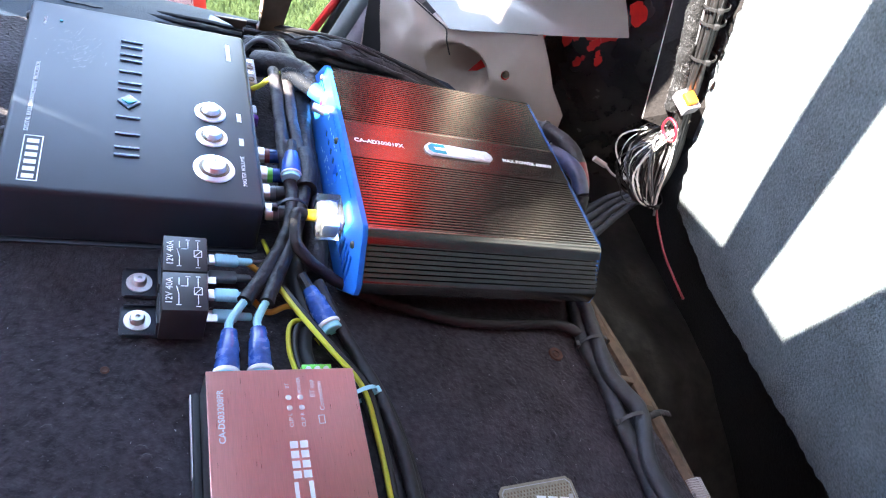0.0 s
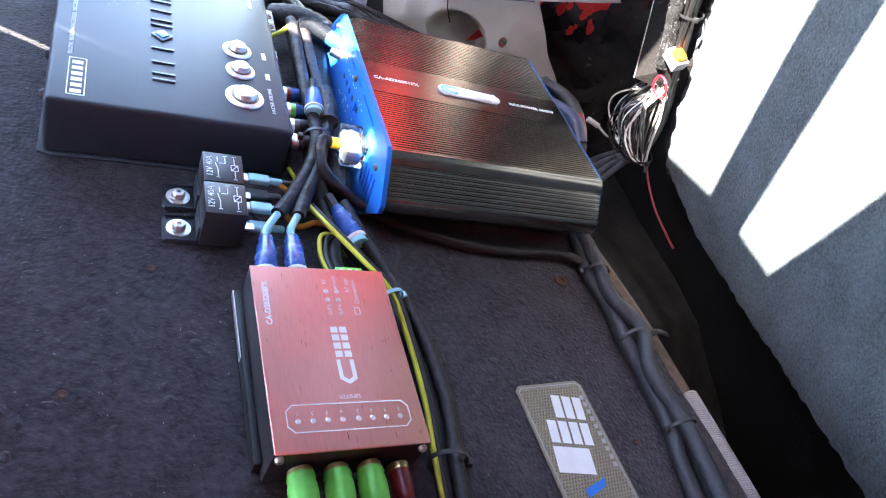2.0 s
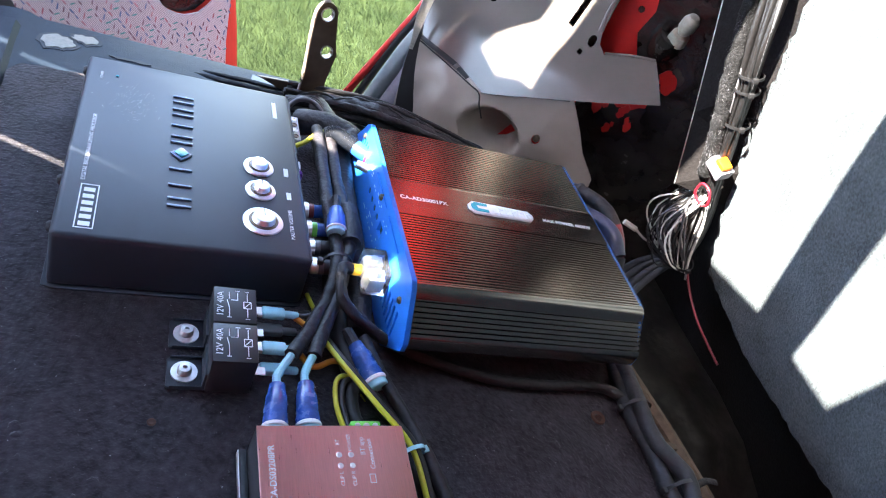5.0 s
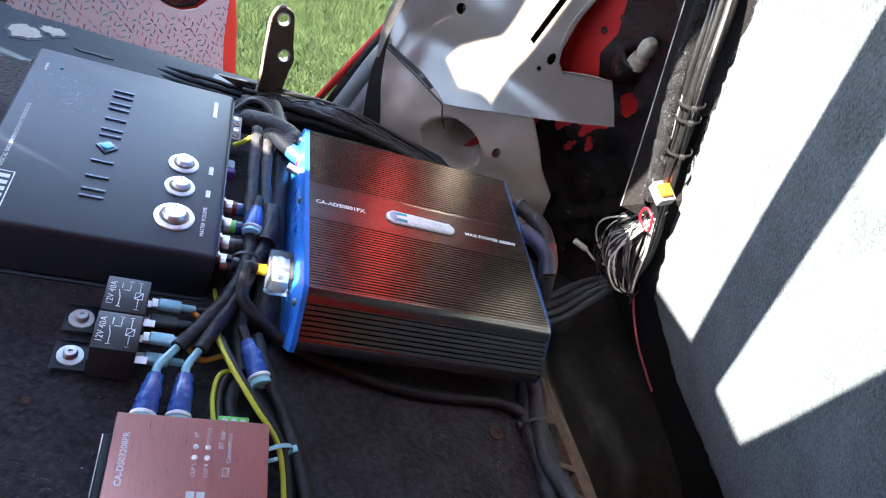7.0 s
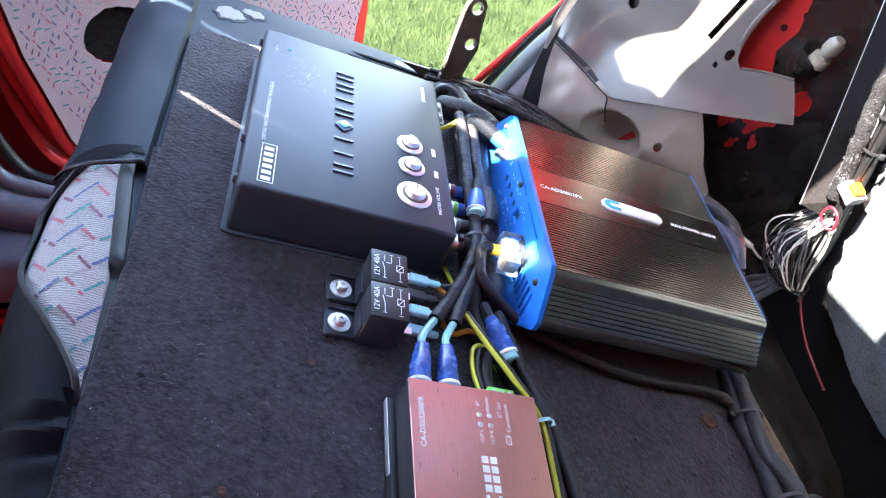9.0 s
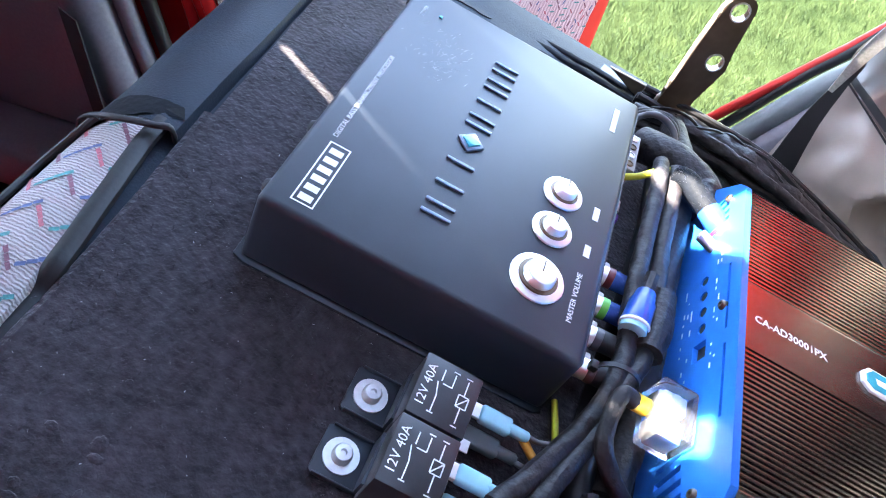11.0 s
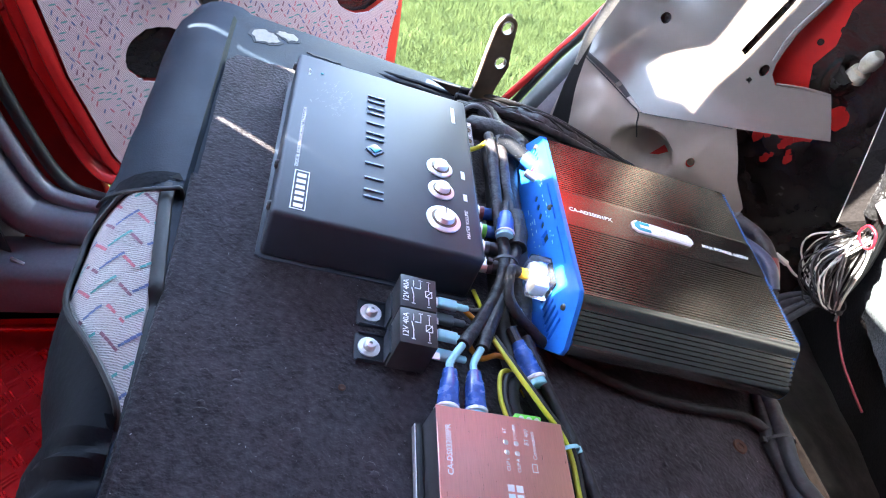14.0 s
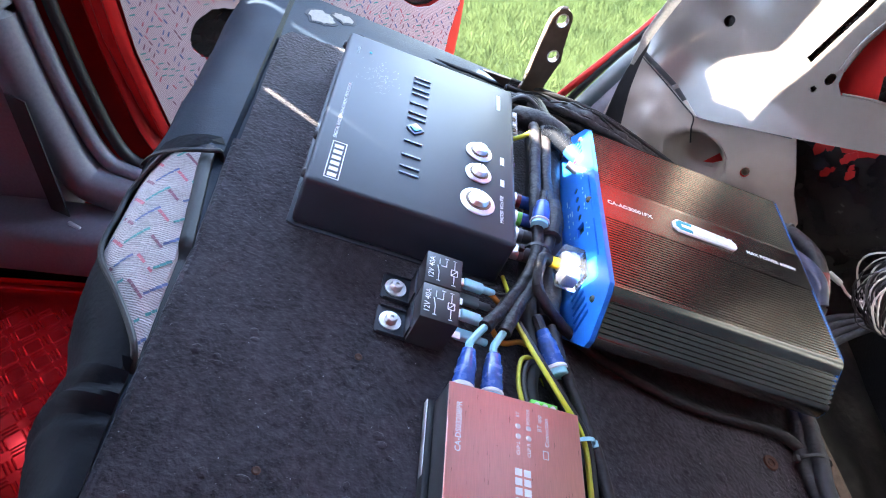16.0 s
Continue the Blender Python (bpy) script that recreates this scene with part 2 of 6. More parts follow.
def lathe(profile, seg=24, m=None, bm=None):
    """A turned solid round z from (radius, height) pairs."""
    bm = bm or bmesh.new()
    rings = []
    for r, z in profile:
        if r < 1e-6:
            rings.append([bm.verts.new((0, 0, z))])
        else:
            rings.append([bm.verts.new((r * math.cos(2 * math.pi * i / seg), r * math.sin(2 * math.pi * i / seg), z)) for i in range(seg)])
    for a, b in zip(rings, rings[1:]):
        for i in range(seg):
            j = (i + 1) % seg
            q = [a[i % len(a)], a[j % len(a)], b[j % len(b)], b[i % len(b)]]
            q = list(dict.fromkeys(q))
            if len(q) > 2:
                bm.faces.new(q)
    if abs(profile[0][0] - profile[-1][0]) < 1e-6 and len(profile) > 3 and len(rings[0]) > 2:
        for i in range(seg):
            j = (i + 1) % seg
            bm.faces.new((rings[-1][i], rings[-1][j], rings[0][j], rings[0][i]))
    else:
        for ring in (rings[0], rings[-1]):
            if len(ring) > 2:
                bm.faces.new(ring)
    if m is not None:
        bmesh.ops.transform(bm, matrix=m, verts=[v for ring in rings for v in ring])
    return bm


def spline(points, steps=6):
    """A smooth line through the points."""
    p = [Vector(q) for q in points]
    if len(p) < 3:
        return [p[0].lerp(p[1], i / steps) for i in range(steps + 1)]
    p = [2 * p[0] - p[1]] + p + [2 * p[-1] - p[-2]]
    out = []
    for i in range(1, len(p) - 2):
        a, b, c, d = p[i - 1:i + 3]
        for k in range(steps):
            t = k / steps
            out.append(0.5 * (2 * b + (c - a) * t + (2 * a - 5 * b + 4 * c - d) * t * t + (3 * b - a - 3 * c + d) * t ** 3))
    out.append(p[-2])
    return out


def tube(points, r, seg=10, steps=6, bm=None, wrap=0.0, flat=1.0, twist=0.0):
    """A round or flattened cable along a smooth line; wrap gives it the ridges of wound tape."""
    bm = bm or bmesh.new()
    line = spline(points, steps)
    n, rings, up = len(line), [], Vector((0, 0, 1))
    run = 0.0
    for i, c in enumerate(line):
        run += (c - line[max(i - 1, 0)]).length
        d = (line[min(i + 1, n - 1)] - line[max(i - 1, 0)]).normalized()
        s = d.cross(up)
        if s.length < 0.05:
            s = d.cross(Vector((0, 1, 0)))
        s.normalize()
        u = s.cross(d)
        ring = []
        for k in range(seg):
            a = 2 * math.pi * k / seg + twist * i / n
            rr = r * (1 + wrap * 0.35 * (2 * ((run / (0.016 + 0.6 * r) + a / 6.2832) % 1.0) - 1) + wrap * 1.5 * noise.noise(c * 70 + Vector((math.cos(a), math.sin(a), 0))))
            ring.append(bm.verts.new(c + s * rr * math.cos(a) + u * rr * flat * math.sin(a)))
        rings.append(ring)
    for a, b in zip(rings, rings[1:]):
        for k in range(seg):
            bm.faces.new((a[k], a[(k + 1) % seg], b[(k + 1) % seg], b[k]))
    bm.faces.new(rings[0][::-1])
    bm.faces.new(rings[-1])
    return bm


def prism(outline, depth, bevel=0.0, m=None):
    """A flat outline in x, y thickened upwards."""
    bm = bmesh.new()
    f = bm.faces.new([bm.verts.new((x, y, 0)) for x, y in outline])
    r = bmesh.ops.extrude_face_region(bm, geom=[f])
    bmesh.ops.translate(bm, vec=(0, 0, depth), verts=[v for v in r["geom"] if isinstance(v, bmesh.types.BMVert)])
    if bevel:
        bmesh.ops.recalc_face_normals(bm, faces=bm.faces)
        bmesh.ops.bevel(bm, geom=bm.edges[:], offset=bevel, segments=2, affect="EDGES", profile=0.5)
    if m is not None:
        bmesh.ops.transform(bm, matrix=m, verts=bm.verts)
    return bm


def plate(loops, depth, m=None):
    """A sheet in x, y with holes: the first loop is its outline, the others the holes."""
    bm = bmesh.new()
    es = []
    for loop in loops:
        vs = [bm.verts.new((x, y, 0)) for x, y in loop]
        es += [bm.edges.new((vs[i], vs[(i + 1) % len(vs)])) for i in range(len(vs))]
    bmesh.ops.triangle_fill(bm, use_beauty=True, edges=es, normal=(0, 0, 1))
    if depth:
        r = bmesh.ops.extrude_face_region(bm, geom=bm.faces[:])
        bmesh.ops.translate(bm, vec=(0, 0, depth), verts=[v for v in r["geom"] if isinstance(v, bmesh.types.BMVert)])
    if m is not None:
        bmesh.ops.transform(bm, matrix=m, verts=bm.verts)
    return bm


def circle(cx, cy, r, n=20, ry=None, wob=0.0):
    ry = ry or r
    return [(cx + (r + wob * noise.noise((i * 0.9, cx * 50, 0))) * math.cos(2 * math.pi * i / n),
             cy + (ry + wob * noise.noise((i * 0.9, cx * 50, 5))) * math.sin(2 * math.pi * i / n)) for i in range(n)]


def lettering(words, size, m, parent, mat=None, name="lettering", spacing=1.0, depth=0.00006, bold=0.0):
    cu = bpy.data.curves.new("words", "FONT")
    cu.body, cu.size, cu.align_x, cu.align_y, cu.extrude, cu.space_character = words, size, "CENTER", "CENTER", depth, spacing
    cu.offset, cu.resolution_u = bold, 2
    tmp = bpy.data.objects.new("words", cu)
    me = bpy.data.meshes.new_from_object(tmp)
    bpy.data.objects.remove(tmp)
    bpy.data.curves.remove(cu)
    me.materials.append(mat or PRINT)
    ob = new(name, me)
    ob.parent, ob.matrix_local = parent, m
    return ob


# ---- the ground and the car round the seat ----
GROUND = -0.80
bm = bmesh.new()
bmesh.ops.create_grid(bm, x_segments=2, y_segments=2, size=400)
single("ground", bm, SOIL, "sunlit green lawn under the car", "lawn", Matrix.Translation((0, 0, GROUND)), kind="structure")


def lawn():
    rng = np.random.default_rng(5)
    near, wide = 240000, 60000
    n = near + wide
    x = np.concatenate([rng.uniform(-0.95, 0.95, near), rng.uniform(-0.95, 2.4, wide)])
    y = np.concatenate([rng.uniform(0.95, 2.75, near), rng.uniform(0.95, 4.6, wide)])
    a, h, w = rng.uniform(0, 6.283, n), rng.uniform(0.012, 0.036, n), rng.uniform(0.0005, 0.0013, n)
    lean, b = rng.uniform(0.2, 1.1, n) * h, rng.uniform(0, 6.283, n)
    dx, dy = np.cos(a) * w, np.sin(a) * w
    v = np.stack([np.stack([x - dx, y - dy, np.zeros(n)], 1), np.stack([x + dx, y + dy, np.zeros(n)], 1),
                  np.stack([x + np.cos(b) * lean, y + np.sin(b) * lean, h], 1)], 1).reshape(-1, 3)
    me = bpy.data.meshes.new("grass")
    me.from_pydata(v.tolist(), [], np.arange(3 * n).reshape(-1, 3).tolist())
    me.materials.append(GRASS)
    ob = new("grass", me)
    ob.location.z = GROUND
    tagged(ob, "short mown green grass blades in sunlight", "grass", kind="stuff")


lawn()


def toward_roof(p, z, frame_of=None):
    """Where the sun's ray to a point of the board's frame passes the height z."""
    q = (frame_of or BOARD) @ Vector(p)
    k = (z - q.z) / SUN.z
    return (q.x + SUN.x * k, q.y + SUN.y * k)


ROOF = 0.70


def face_point(y, z):
    """A point of the upright box front, in the board's frame."""
    return (0.574 - 0.345 * z, y, z)


def trim_point(s, z, out=0.0):
    """A point of the wheel-arch trim, in the board's frame."""
    return (0.28 + 0.819 * s - 0.573 * out, 0.455 - 0.573 * s - 0.819 * out, z)


def trim_bow(s, z):
    """How far the upper trim stands out of its plane: it leans back towards the roof."""
    return 0.0243 + 0.12 * s - 0.267 * z + 0.008 * math.exp(-((s + 0.03) / 0.035) ** 2 - ((z - 0.07) / 0.05) ** 2)


# Made-up roof openings, most traced back along the sun from a wanted light patch.
light_gaps = [
    # added opening for the copper plate to reflect
    [(0.66, 0.34), (0.94, 0.34), (0.94, 0.50), (0.70, 0.50)],
    [toward_roof(p, ROOF) for p in ((0.2190, 0.450, 0.085), (0.2245, 0.450, 0.085), (0.2270, 0.450, 0.138), (0.2365, 0.450, 0.215), (0.2300, 0.450, 0.215), (0.2210, 0.450, 0.138))],
    [toward_roof(p, ROOF) for p in ((0.0917, 0.356, 0.026), (0.0917, 0.368, 0.026), (0.088, 0.370, 0.112), (0.088, 0.358, 0.112))],
    # added opening that lights the red reflector panel
    [toward_roof(trim_point(s, z, -0.042), ROOF) for s, z in ((-0.006, 0.295), (0.026, 0.295), (0.102, 0.52), (0.070, 0.52))],
    [toward_roof(face_point(y, z), ROOF) for y, z in ((0.227, 0.012), (0.150, 0.028), (0.073, 0.0435), (0.071, 0.105), (0.066, 0.215), (0.060, 0.30), (0.054, 0.40), (0.232, 0.40))],
    [toward_roof(face_point(y, z), ROOF) for y, z in ((0.010, 0.046), (-0.048, 0.045), (-0.072, 0.118), (-0.088, 0.170), (-0.1055, 0.227), (-0.16, 0.40), (-0.004, 0.40), (-0.001, 0.29), (0.003, 0.20), (0.007, 0.10))],
    [toward_roof(trim_point(s, z, trim_bow(s, z) + 0.003), ROOF) for s, z in ((0.034, 0.0865), (0.0645, 0.069), (0.0948, 0.0792), (0.1127, 0.077), (0.117, 0.112), (0.1226, 0.152), (0.1315, 0.232), (0.134, 0.265), (0.0855, 0.265), (0.0852, 0.204), (0.0841, 0.167), (0.082, 0.148), (0.056, 0.1225), (0.044, 0.109))],
    [toward_roof(p, ROOF) for p in ((-0.160, 0.1945, 0), (-0.160, 0.1905, 0), (0.02, 0.1128, 0), (0.16, 0.0428, 0), (0.176, 0.046, 0), (0.215, 0.040, 0), (0.215, 0.060, 0), (0.176, 0.066, 0), (0.16, 0.0442, 0), (0.02, 0.1140, 0))],
    [toward_roof(p, ROOF) for p in ((-0.240, 0.342, 0), (-0.206, 0.337, 0), (-0.173, 0.326, 0), (-0.14, 0.316, 0), (-0.11, 0.306, 0), (-0.02, 0.2708, 0), (0.135, 0.2296, 0), (0.150, 0.214, 0), (0.200, 0.180, 0), (0.245, 0.152, 0), (0.245, 0.212, 0), (0.200, 0.224, 0), (0.150, 0.234, 0), (0.135, 0.2312, 0), (-0.02, 0.2724, 0), (-0.11, 0.313, 0), (-0.14, 0.324, 0), (-0.173, 0.334, 0), (-0.206, 0.345, 0), (-0.240, 0.350, 0))],
]
outline = [(-1.3, -0.72), (1.25, -0.72), (1.25, 0.62), (-1.3, 0.62)]
# Roof and lining are out of view; they only block and shape the light.
single("ceiling", plate([outline] + light_gaps, 0.0015), RED_PAINT, "unseen red roof with added openings that shape the sun patches", "roof",
       Matrix.Translation((0, 0, ROOF)), kind="structure", smooth=False)
lining = [(-1.3, -0.72), (0.25, -0.72), (0.40, 0.28), (0.60, 0.515), (-1.3, 0.515)]
def under(gap):
    """The same opening carried down the sun's rays to the lining."""
    return [(x - SUN.x / SUN.z * 0.012, y - SUN.y / SUN.z * 0.012) for x, y in gap]
single("headlining", plate([lining] + [under(g) for g in light_gaps[1:]], 0.002), HEADLINING, "unseen dark lining under the roof, cut with the added sun openings", "headlining",
       Matrix.Translation((0, 0, ROOF - 0.012)), kind="structure", smooth=False)
single("floor", boxed(-1.3, 1.25, -0.72, 0.62, -0.56, -0.53), CARPET_DARK, "dark carpeted car floor", "floor", Matrix.Identity(4), kind="structure")
single("wall_rear", boxed(1.25, 1.29, -0.72, 0.62, -0.56, ROOF), CARPET_DARK, "dark inside of the tailgate", "wall", Matrix.Identity(4), kind="structure")
# Added blocker in place of the front seats, out of view.
single("wall_front", boxed(-1.04, -1.00, -0.72, 0.62, -0.56, 0.36), TRIM_DARK, "unseen dark wall added to block daylight from the front", "wall", Matrix.Identity(4), kind="structure")
# Added red wall keeps side daylight out and tints what faces it.
single("wall_near", boxed(-1.0, 1.25, -0.76, -0.72, -0.56, ROOF), RED_PAINT, "unseen red wall added to close the side behind the viewer", "wall", Matrix.Identity(4), kind="structure")
single("wall_far", boxed(0.62, 1.25, 0.62, 0.66, -0.56, ROOF), BITUMEN, "black inner quarter panel beside the boot", "wall", Matrix.Identity(4), kind="structure")


# ---- subwoofer box ----
def sub_box():
    t = thing("subwoofer_box", "tall subwoofer box with grey carpet front, sunlit in patches", "speaker box", Matrix.Identity(4))
    part("body", boxed(0.569, 1.1, -0.70, 0.32, -0.53, 0.52, 0.006), CARPET_DARK, t, "black carpeted box body")
    # front face with a frayed outline
    rng = random.Random(3)
    pts, y0, y1, z0, z1 = [], -0.70, 0.155, -0.178, 0.50
    foot = lambda y: -0.200 + 0.028 * max(0.0, min(1.0, (y - 0.06) / 0.10))
    side = lambda z: 0.163 + 0.030 * max(0.0, min(1.0, (z + 0.17) / 0.12))
    for i in range(120):
        y = y0 + (side(-0.178) - y0) * i / 119
        pts.append((y, foot(y) + rng.uniform(-0.0025, 0.002)))
    for i in range(1, 90):
        z = z0 + (z1 - z0) * i / 89
        pts.append((side(z) + rng.uniform(-0.003, 0.004), z))
    pts.append((y0, z1))
    m = Matrix(((0, 0, -1, 0.569), (1, 0, 0, 0), (0, 1, 0, 0), (0, 0, 0, 1)))
    part("carpet_face", prism(pts, 0.026, 0, m), CARPET_GREY, t, "grey fleecy carpet facing with frayed edge", smooth=False)
    fl = bmesh.new()
    for i in range(900):
        y, z = y0 + (y1 - y0) * rng.random(), z0 + (z1 - z0) * rng.random()
        y, z = (y, foot(y)) if rng.random() < 0.55 else (side(z), z)
        a = rng.uniform(0, 6.28)
        c = Vector((0.543 + rng.uniform(0, 0.012), y, z))
        d = Vector((rng.uniform(-0.4, 0.4), math.cos(a), math.sin(a))) * rng.uniform(0.002, 0.006)
        s = d.cross(Vector((1, 0, 0))).normalized() * 0.0004
        fl.faces.new([fl.verts.new(c - s), fl.verts.new(c + s), fl.verts.new(c + d)])
    part("lint", fl, CARPET_GREY, t, smooth=False)["kind"] = "stuff"
    fr = bmesh.new()
    for i in range(2600):
        z = -0.17 + 0.62 * rng.random()
        c = Vector((0.542 + rng.uniform(-0.003, 0.010), side(z) + rng.gauss(0, 0.004), z))
        a = rng.uniform(0, 6.28)
        d = Vector((rng.uniform(-0.5, 0.2), math.cos(a), math.sin(a))) * rng.uniform(0.0015, 0.0055)
        w = d.cross(Vector((1, 0, 0))).normalized() * rng.uniform(0.00015, 0.0004)
        fr.faces.new([fr.verts.new(c - w), fr.verts.new(c + w), fr.verts.new(c + d)])
    part("frayed_border", fr, COVER_DULL_SHADED, t, "frayed black felt along the carpet's edge", smooth=False)["kind"] = "stuff"
    # black side board; a thin bright tube draws the light along its edge
    b = bmesh.new()
    left = [Vector((0.492, 0.214, -0.075)), Vector((0.511, 0.251, -0.008)), Vector((0.544, 0.319, 0.110)), Vector((0.600, 0.432, 0.310))]
    right = [Vector((0.5685, 0.170, p.z - 0.02)) for p in left]
    ring = []
    for p, q in zip(left, right):
        ring.append([b.verts.new(v) for v in (p, q, q + Vector((0.004, 0.006, 0)), p + Vector((0.004, 0.006, 0)))])
    for p, q in zip(ring, ring[1:]):
        for k in range(4):
            b.faces.new((p[k], p[(k + 1) % 4], q[(k + 1) % 4], q[k]))
    b.faces.new(ring[0]), b.faces.new(ring[-1][::-1])
    part("side_board", b, CARPET_DARK, t, "black painted side board", smooth=False)
    part("board_edge", tube(left, 0.0006, 6, 4), ZINC, t, "side board's edge, made bright for the light it catches")


sub_box()


# ---- wheel-arch trim, red body and belt ----
def on_trim(out=0.0):
    """The frame of the wheel-arch trim: x along it, y up, z out of it towards the seat."""
    o = Vector(trim_point(0, 0, out))
    return BOARD @ Matrix(((0.819, 0, -0.573, o.x), (-0.573, 0, -0.819, o.y), (0, 1, 0, o.z), (0, 0, 0, 1)))


def bulged(bm, f):
    for v in bm.verts:
        v.co.z += f(v.co.x, v.co.y)
    return bm


def refine(bm, size):
    for _ in range(6):
        es = [e for e in bm.edges if e.calc_length() > size]
        if not es:
            break
        bmesh.ops.subdivide_edges(bm, edges=es, cuts=1)
        bmesh.ops.triangulate(bm, faces=[f for f in bm.faces if len(f.verts) > 4])
    return bm


def arch_trim():
    t = thing("wheel_arch_trim", "silver-grey moulded plastic wheel-arch and pillar trim with holes", "trim panel", on_trim())
    up = [(0.090, 0.27), (0.055, 0.212), (0.020, 0.178), (-0.051, 0.166), (-0.052, 0.125), (-0.060, 0.078), (-0.043, 0.061), (0.058, 0.042), (0.083, 0.053), (0.161, 0.0915), (0.2535, 0.139), (0.240, 0.156),
          (0.223, 0.175), (0.195, 0.165), (0.168, 0.153), (0.158, 0.160), (0.1535, 0.172), (0.1515, 0.214), (0.158, 0.247), (0.160, 0.27)]
    f = lambda x, y: trim_bow(x, y) + 0.004 * math.exp(-((y - 0.115) / 0.03) ** 2) - 0.006 * math.exp(-((x - 0.02) / 0.05) ** 2 - ((y - 0.15) / 0.04) ** 2)
    bm = plate([up, circle(0.016, 0.144, 0.0065, 14), circle(0.1480, 0.1590, 0.0046, 14, 0.0066), [(0.1385, 0.1405), (0.1428, 0.1395), (0.1440, 0.1445), (0.1395, 0.1455)],
                [(0.1130, 0.162), (0.1200, 0.160), (0.1275, 0.224), (0.1290, 0.245), (0.1225, 0.245), (0.1200, 0.224)]], 0.003)
    part("upper_panel", bulged(refine(bm, 0.012), f), TRIM_GREY, t, "sunlit grey pillar trim")
    lo = [(-0.049, 0.066), (-0.043, 0.062), (0.058, 0.044), (0.083, 0.055), (0.161, 0.0925), (0.176, 0.073), (0.191, 0.054), (0.207, 0.030), (0.2353, 0.0014), (0.240, -0.03), (0.225, -0.12), (-0.040, -0.12)]
    g = lambda x, y: 0.008 + 0.016 * math.exp(-((x - 0.03) / 0.06) ** 2 - ((y + 0.01) / 0.05) ** 2) - 0.040 * math.exp(-(((x - 0.0895) / 0.036) ** 2 + ((y + 0.004) / 0.029) ** 2) ** 4) - 0.20 * max(0.0, x - 0.15) + 0.003 * noise.noise((x * 40, y * 40, 0.0))
    bm = plate([lo, circle(0.147, 0.020, 0.0055, 12, 0.007), [(0.096, -0.019), (0.107, -0.0135), (0.116, -0.0012), (0.106, 0.004)]], 0.003)
    part("lower_panel", bulged(refine(bm, 0.006), g), TRIM_TAN, t, "grey moulded wheel-arch trim")
    # black clip strip in the seam
    back = Matrix.Translation((0, 0, -0.046))
    # Three made-up panels above the view, coloured for the amplifier's reflections.
    part("reflected_black", prism([(-0.20, 0.16), (-0.064, 0.16), (-0.024, 0.276), (0.044, 0.56), (-0.20, 0.56)], 0.004, 0, back), RUBBER, t, "black panel added for the amplifier to reflect")
    part("reflected_red", prism([(-0.062, 0.14), (0.02, 0.15), (0.055, 0.19), (0.088, 0.250), (0.130, 0.345), (0.132, 0.56), (0.046, 0.56), (-0.022, 0.276)], 0.004, 0, back), RED_PAINT, t, "red panel added for the amplifier to reflect")
    part("reflected_tan", prism([(0.092, 0.252), (0.146, 0.252), (0.150, 0.345), (0.36, 0.36), (0.36, 0.56), (0.134, 0.56), (0.132, 0.345)], 0.004, 0, back), TRIM_TAN, t, "pale panel added for the amplifier to reflect")
    part("seam_gap", tube([(-0.043, 0.060, 0.016), (0.0, 0.0515, 0.0165), (0.040, 0.0445, 0.0215), (0.057, 0.041, 0.0235), (0.064, 0.027, 0.0230), (0.073, 0.010, 0.0170)], 0.0010, 6, 6), RUBBER, t, "dark seam between the panels")
    def along(pts, lift):
        return [(x, y, f(x, y) + lift) for x, y in pts]
    part("seam_gap", tube(along([(0.057, 0.0415), (0.083, 0.0525), (0.120, 0.0712), (0.161, 0.0905)], 0.0012), 0.0011, 6, 6), RUBBER, t)
    part("edge_fold", tube(along([(0.151, 0.172), (0.1485, 0.195), (0.1500, 0.216), (0.1555, 0.245), (0.158, 0.27)], 0.0035), 0.0032, 8, 6, flat=0.7), TRIM_GREY, t, "raised fold along the trim's edge")
    part("edge_fold", tube(along([(0.168, 0.1545), (0.196, 0.167), (0.222, 0.1755)], 0.003), 0.0016, 8, 6), TRIM_GREY, t)
    # The shade on this grey edge is put in as a brown colour.
    part("shaded_edge", tube(along([(-0.049, 0.166), (-0.050, 0.125), (-0.055, 0.080), (-0.043, 0.063)], 0.001), 0.0050, 10, 6, flat=0.8), STEEL_DARK, t, "trim edge coloured brown for its shade")
    part("seam_clip", bulged(refine(prism([(-0.048, 0.0670), (-0.048, 0.0615), (-0.020, 0.0580), (0.012, 0.0525), (0.034, 0.0467), (0.037, 0.0512), (0.015, 0.0582), (-0.018, 0.0640)], 0.0016, 0.0004), 0.008), f), RUBBER, t, "black clip in the trim seam",
         m=Matrix.Translation((0, 0, 0.0022)))
    part("clip_tail", bulged(refine(prism([(0.034, 0.0467), (0.058, 0.0412), (0.060, 0.0440), (0.037, 0.0512)], 0.0012, 0.0003), 0.008), f), TRIM_TAN, t, "pale end of the clip", m=Matrix.Translation((0, 0, 0.0022)))
    part("clip_bridge", bulged(refine(prism([(0.011, 0.0527), (0.017, 0.0513), (0.020, 0.0566), (0.014, 0.0584)], 0.0016, 0.0004), 0.008), f), TRIM_GREY, t, "grey bridge across the clip", m=Matrix.Translation((0, 0, 0.0032)))
    part("backing", bulged(refine(prism([(0.0, 0.125), (0.15, 0.132), (0.153, 0.168), (0.140, 0.25), (0.10, 0.25), (0.09, 0.17), (0.0, 0.165)], 0.002), 0.02), lambda x, y: trim_bow(x, y) - 0.014), BITUMEN, t, "dark backing behind the holes")
    part("bolt", lathe([(0, 0), (0.005, 0), (0.005, 0.002), (0.003, 0.004), (0, 0.004)], 12), STEEL_DARK, t, "rusty bolt", m=Matrix.Translation((0.147, 0.020, 0.007)))
    return t


arch_trim()


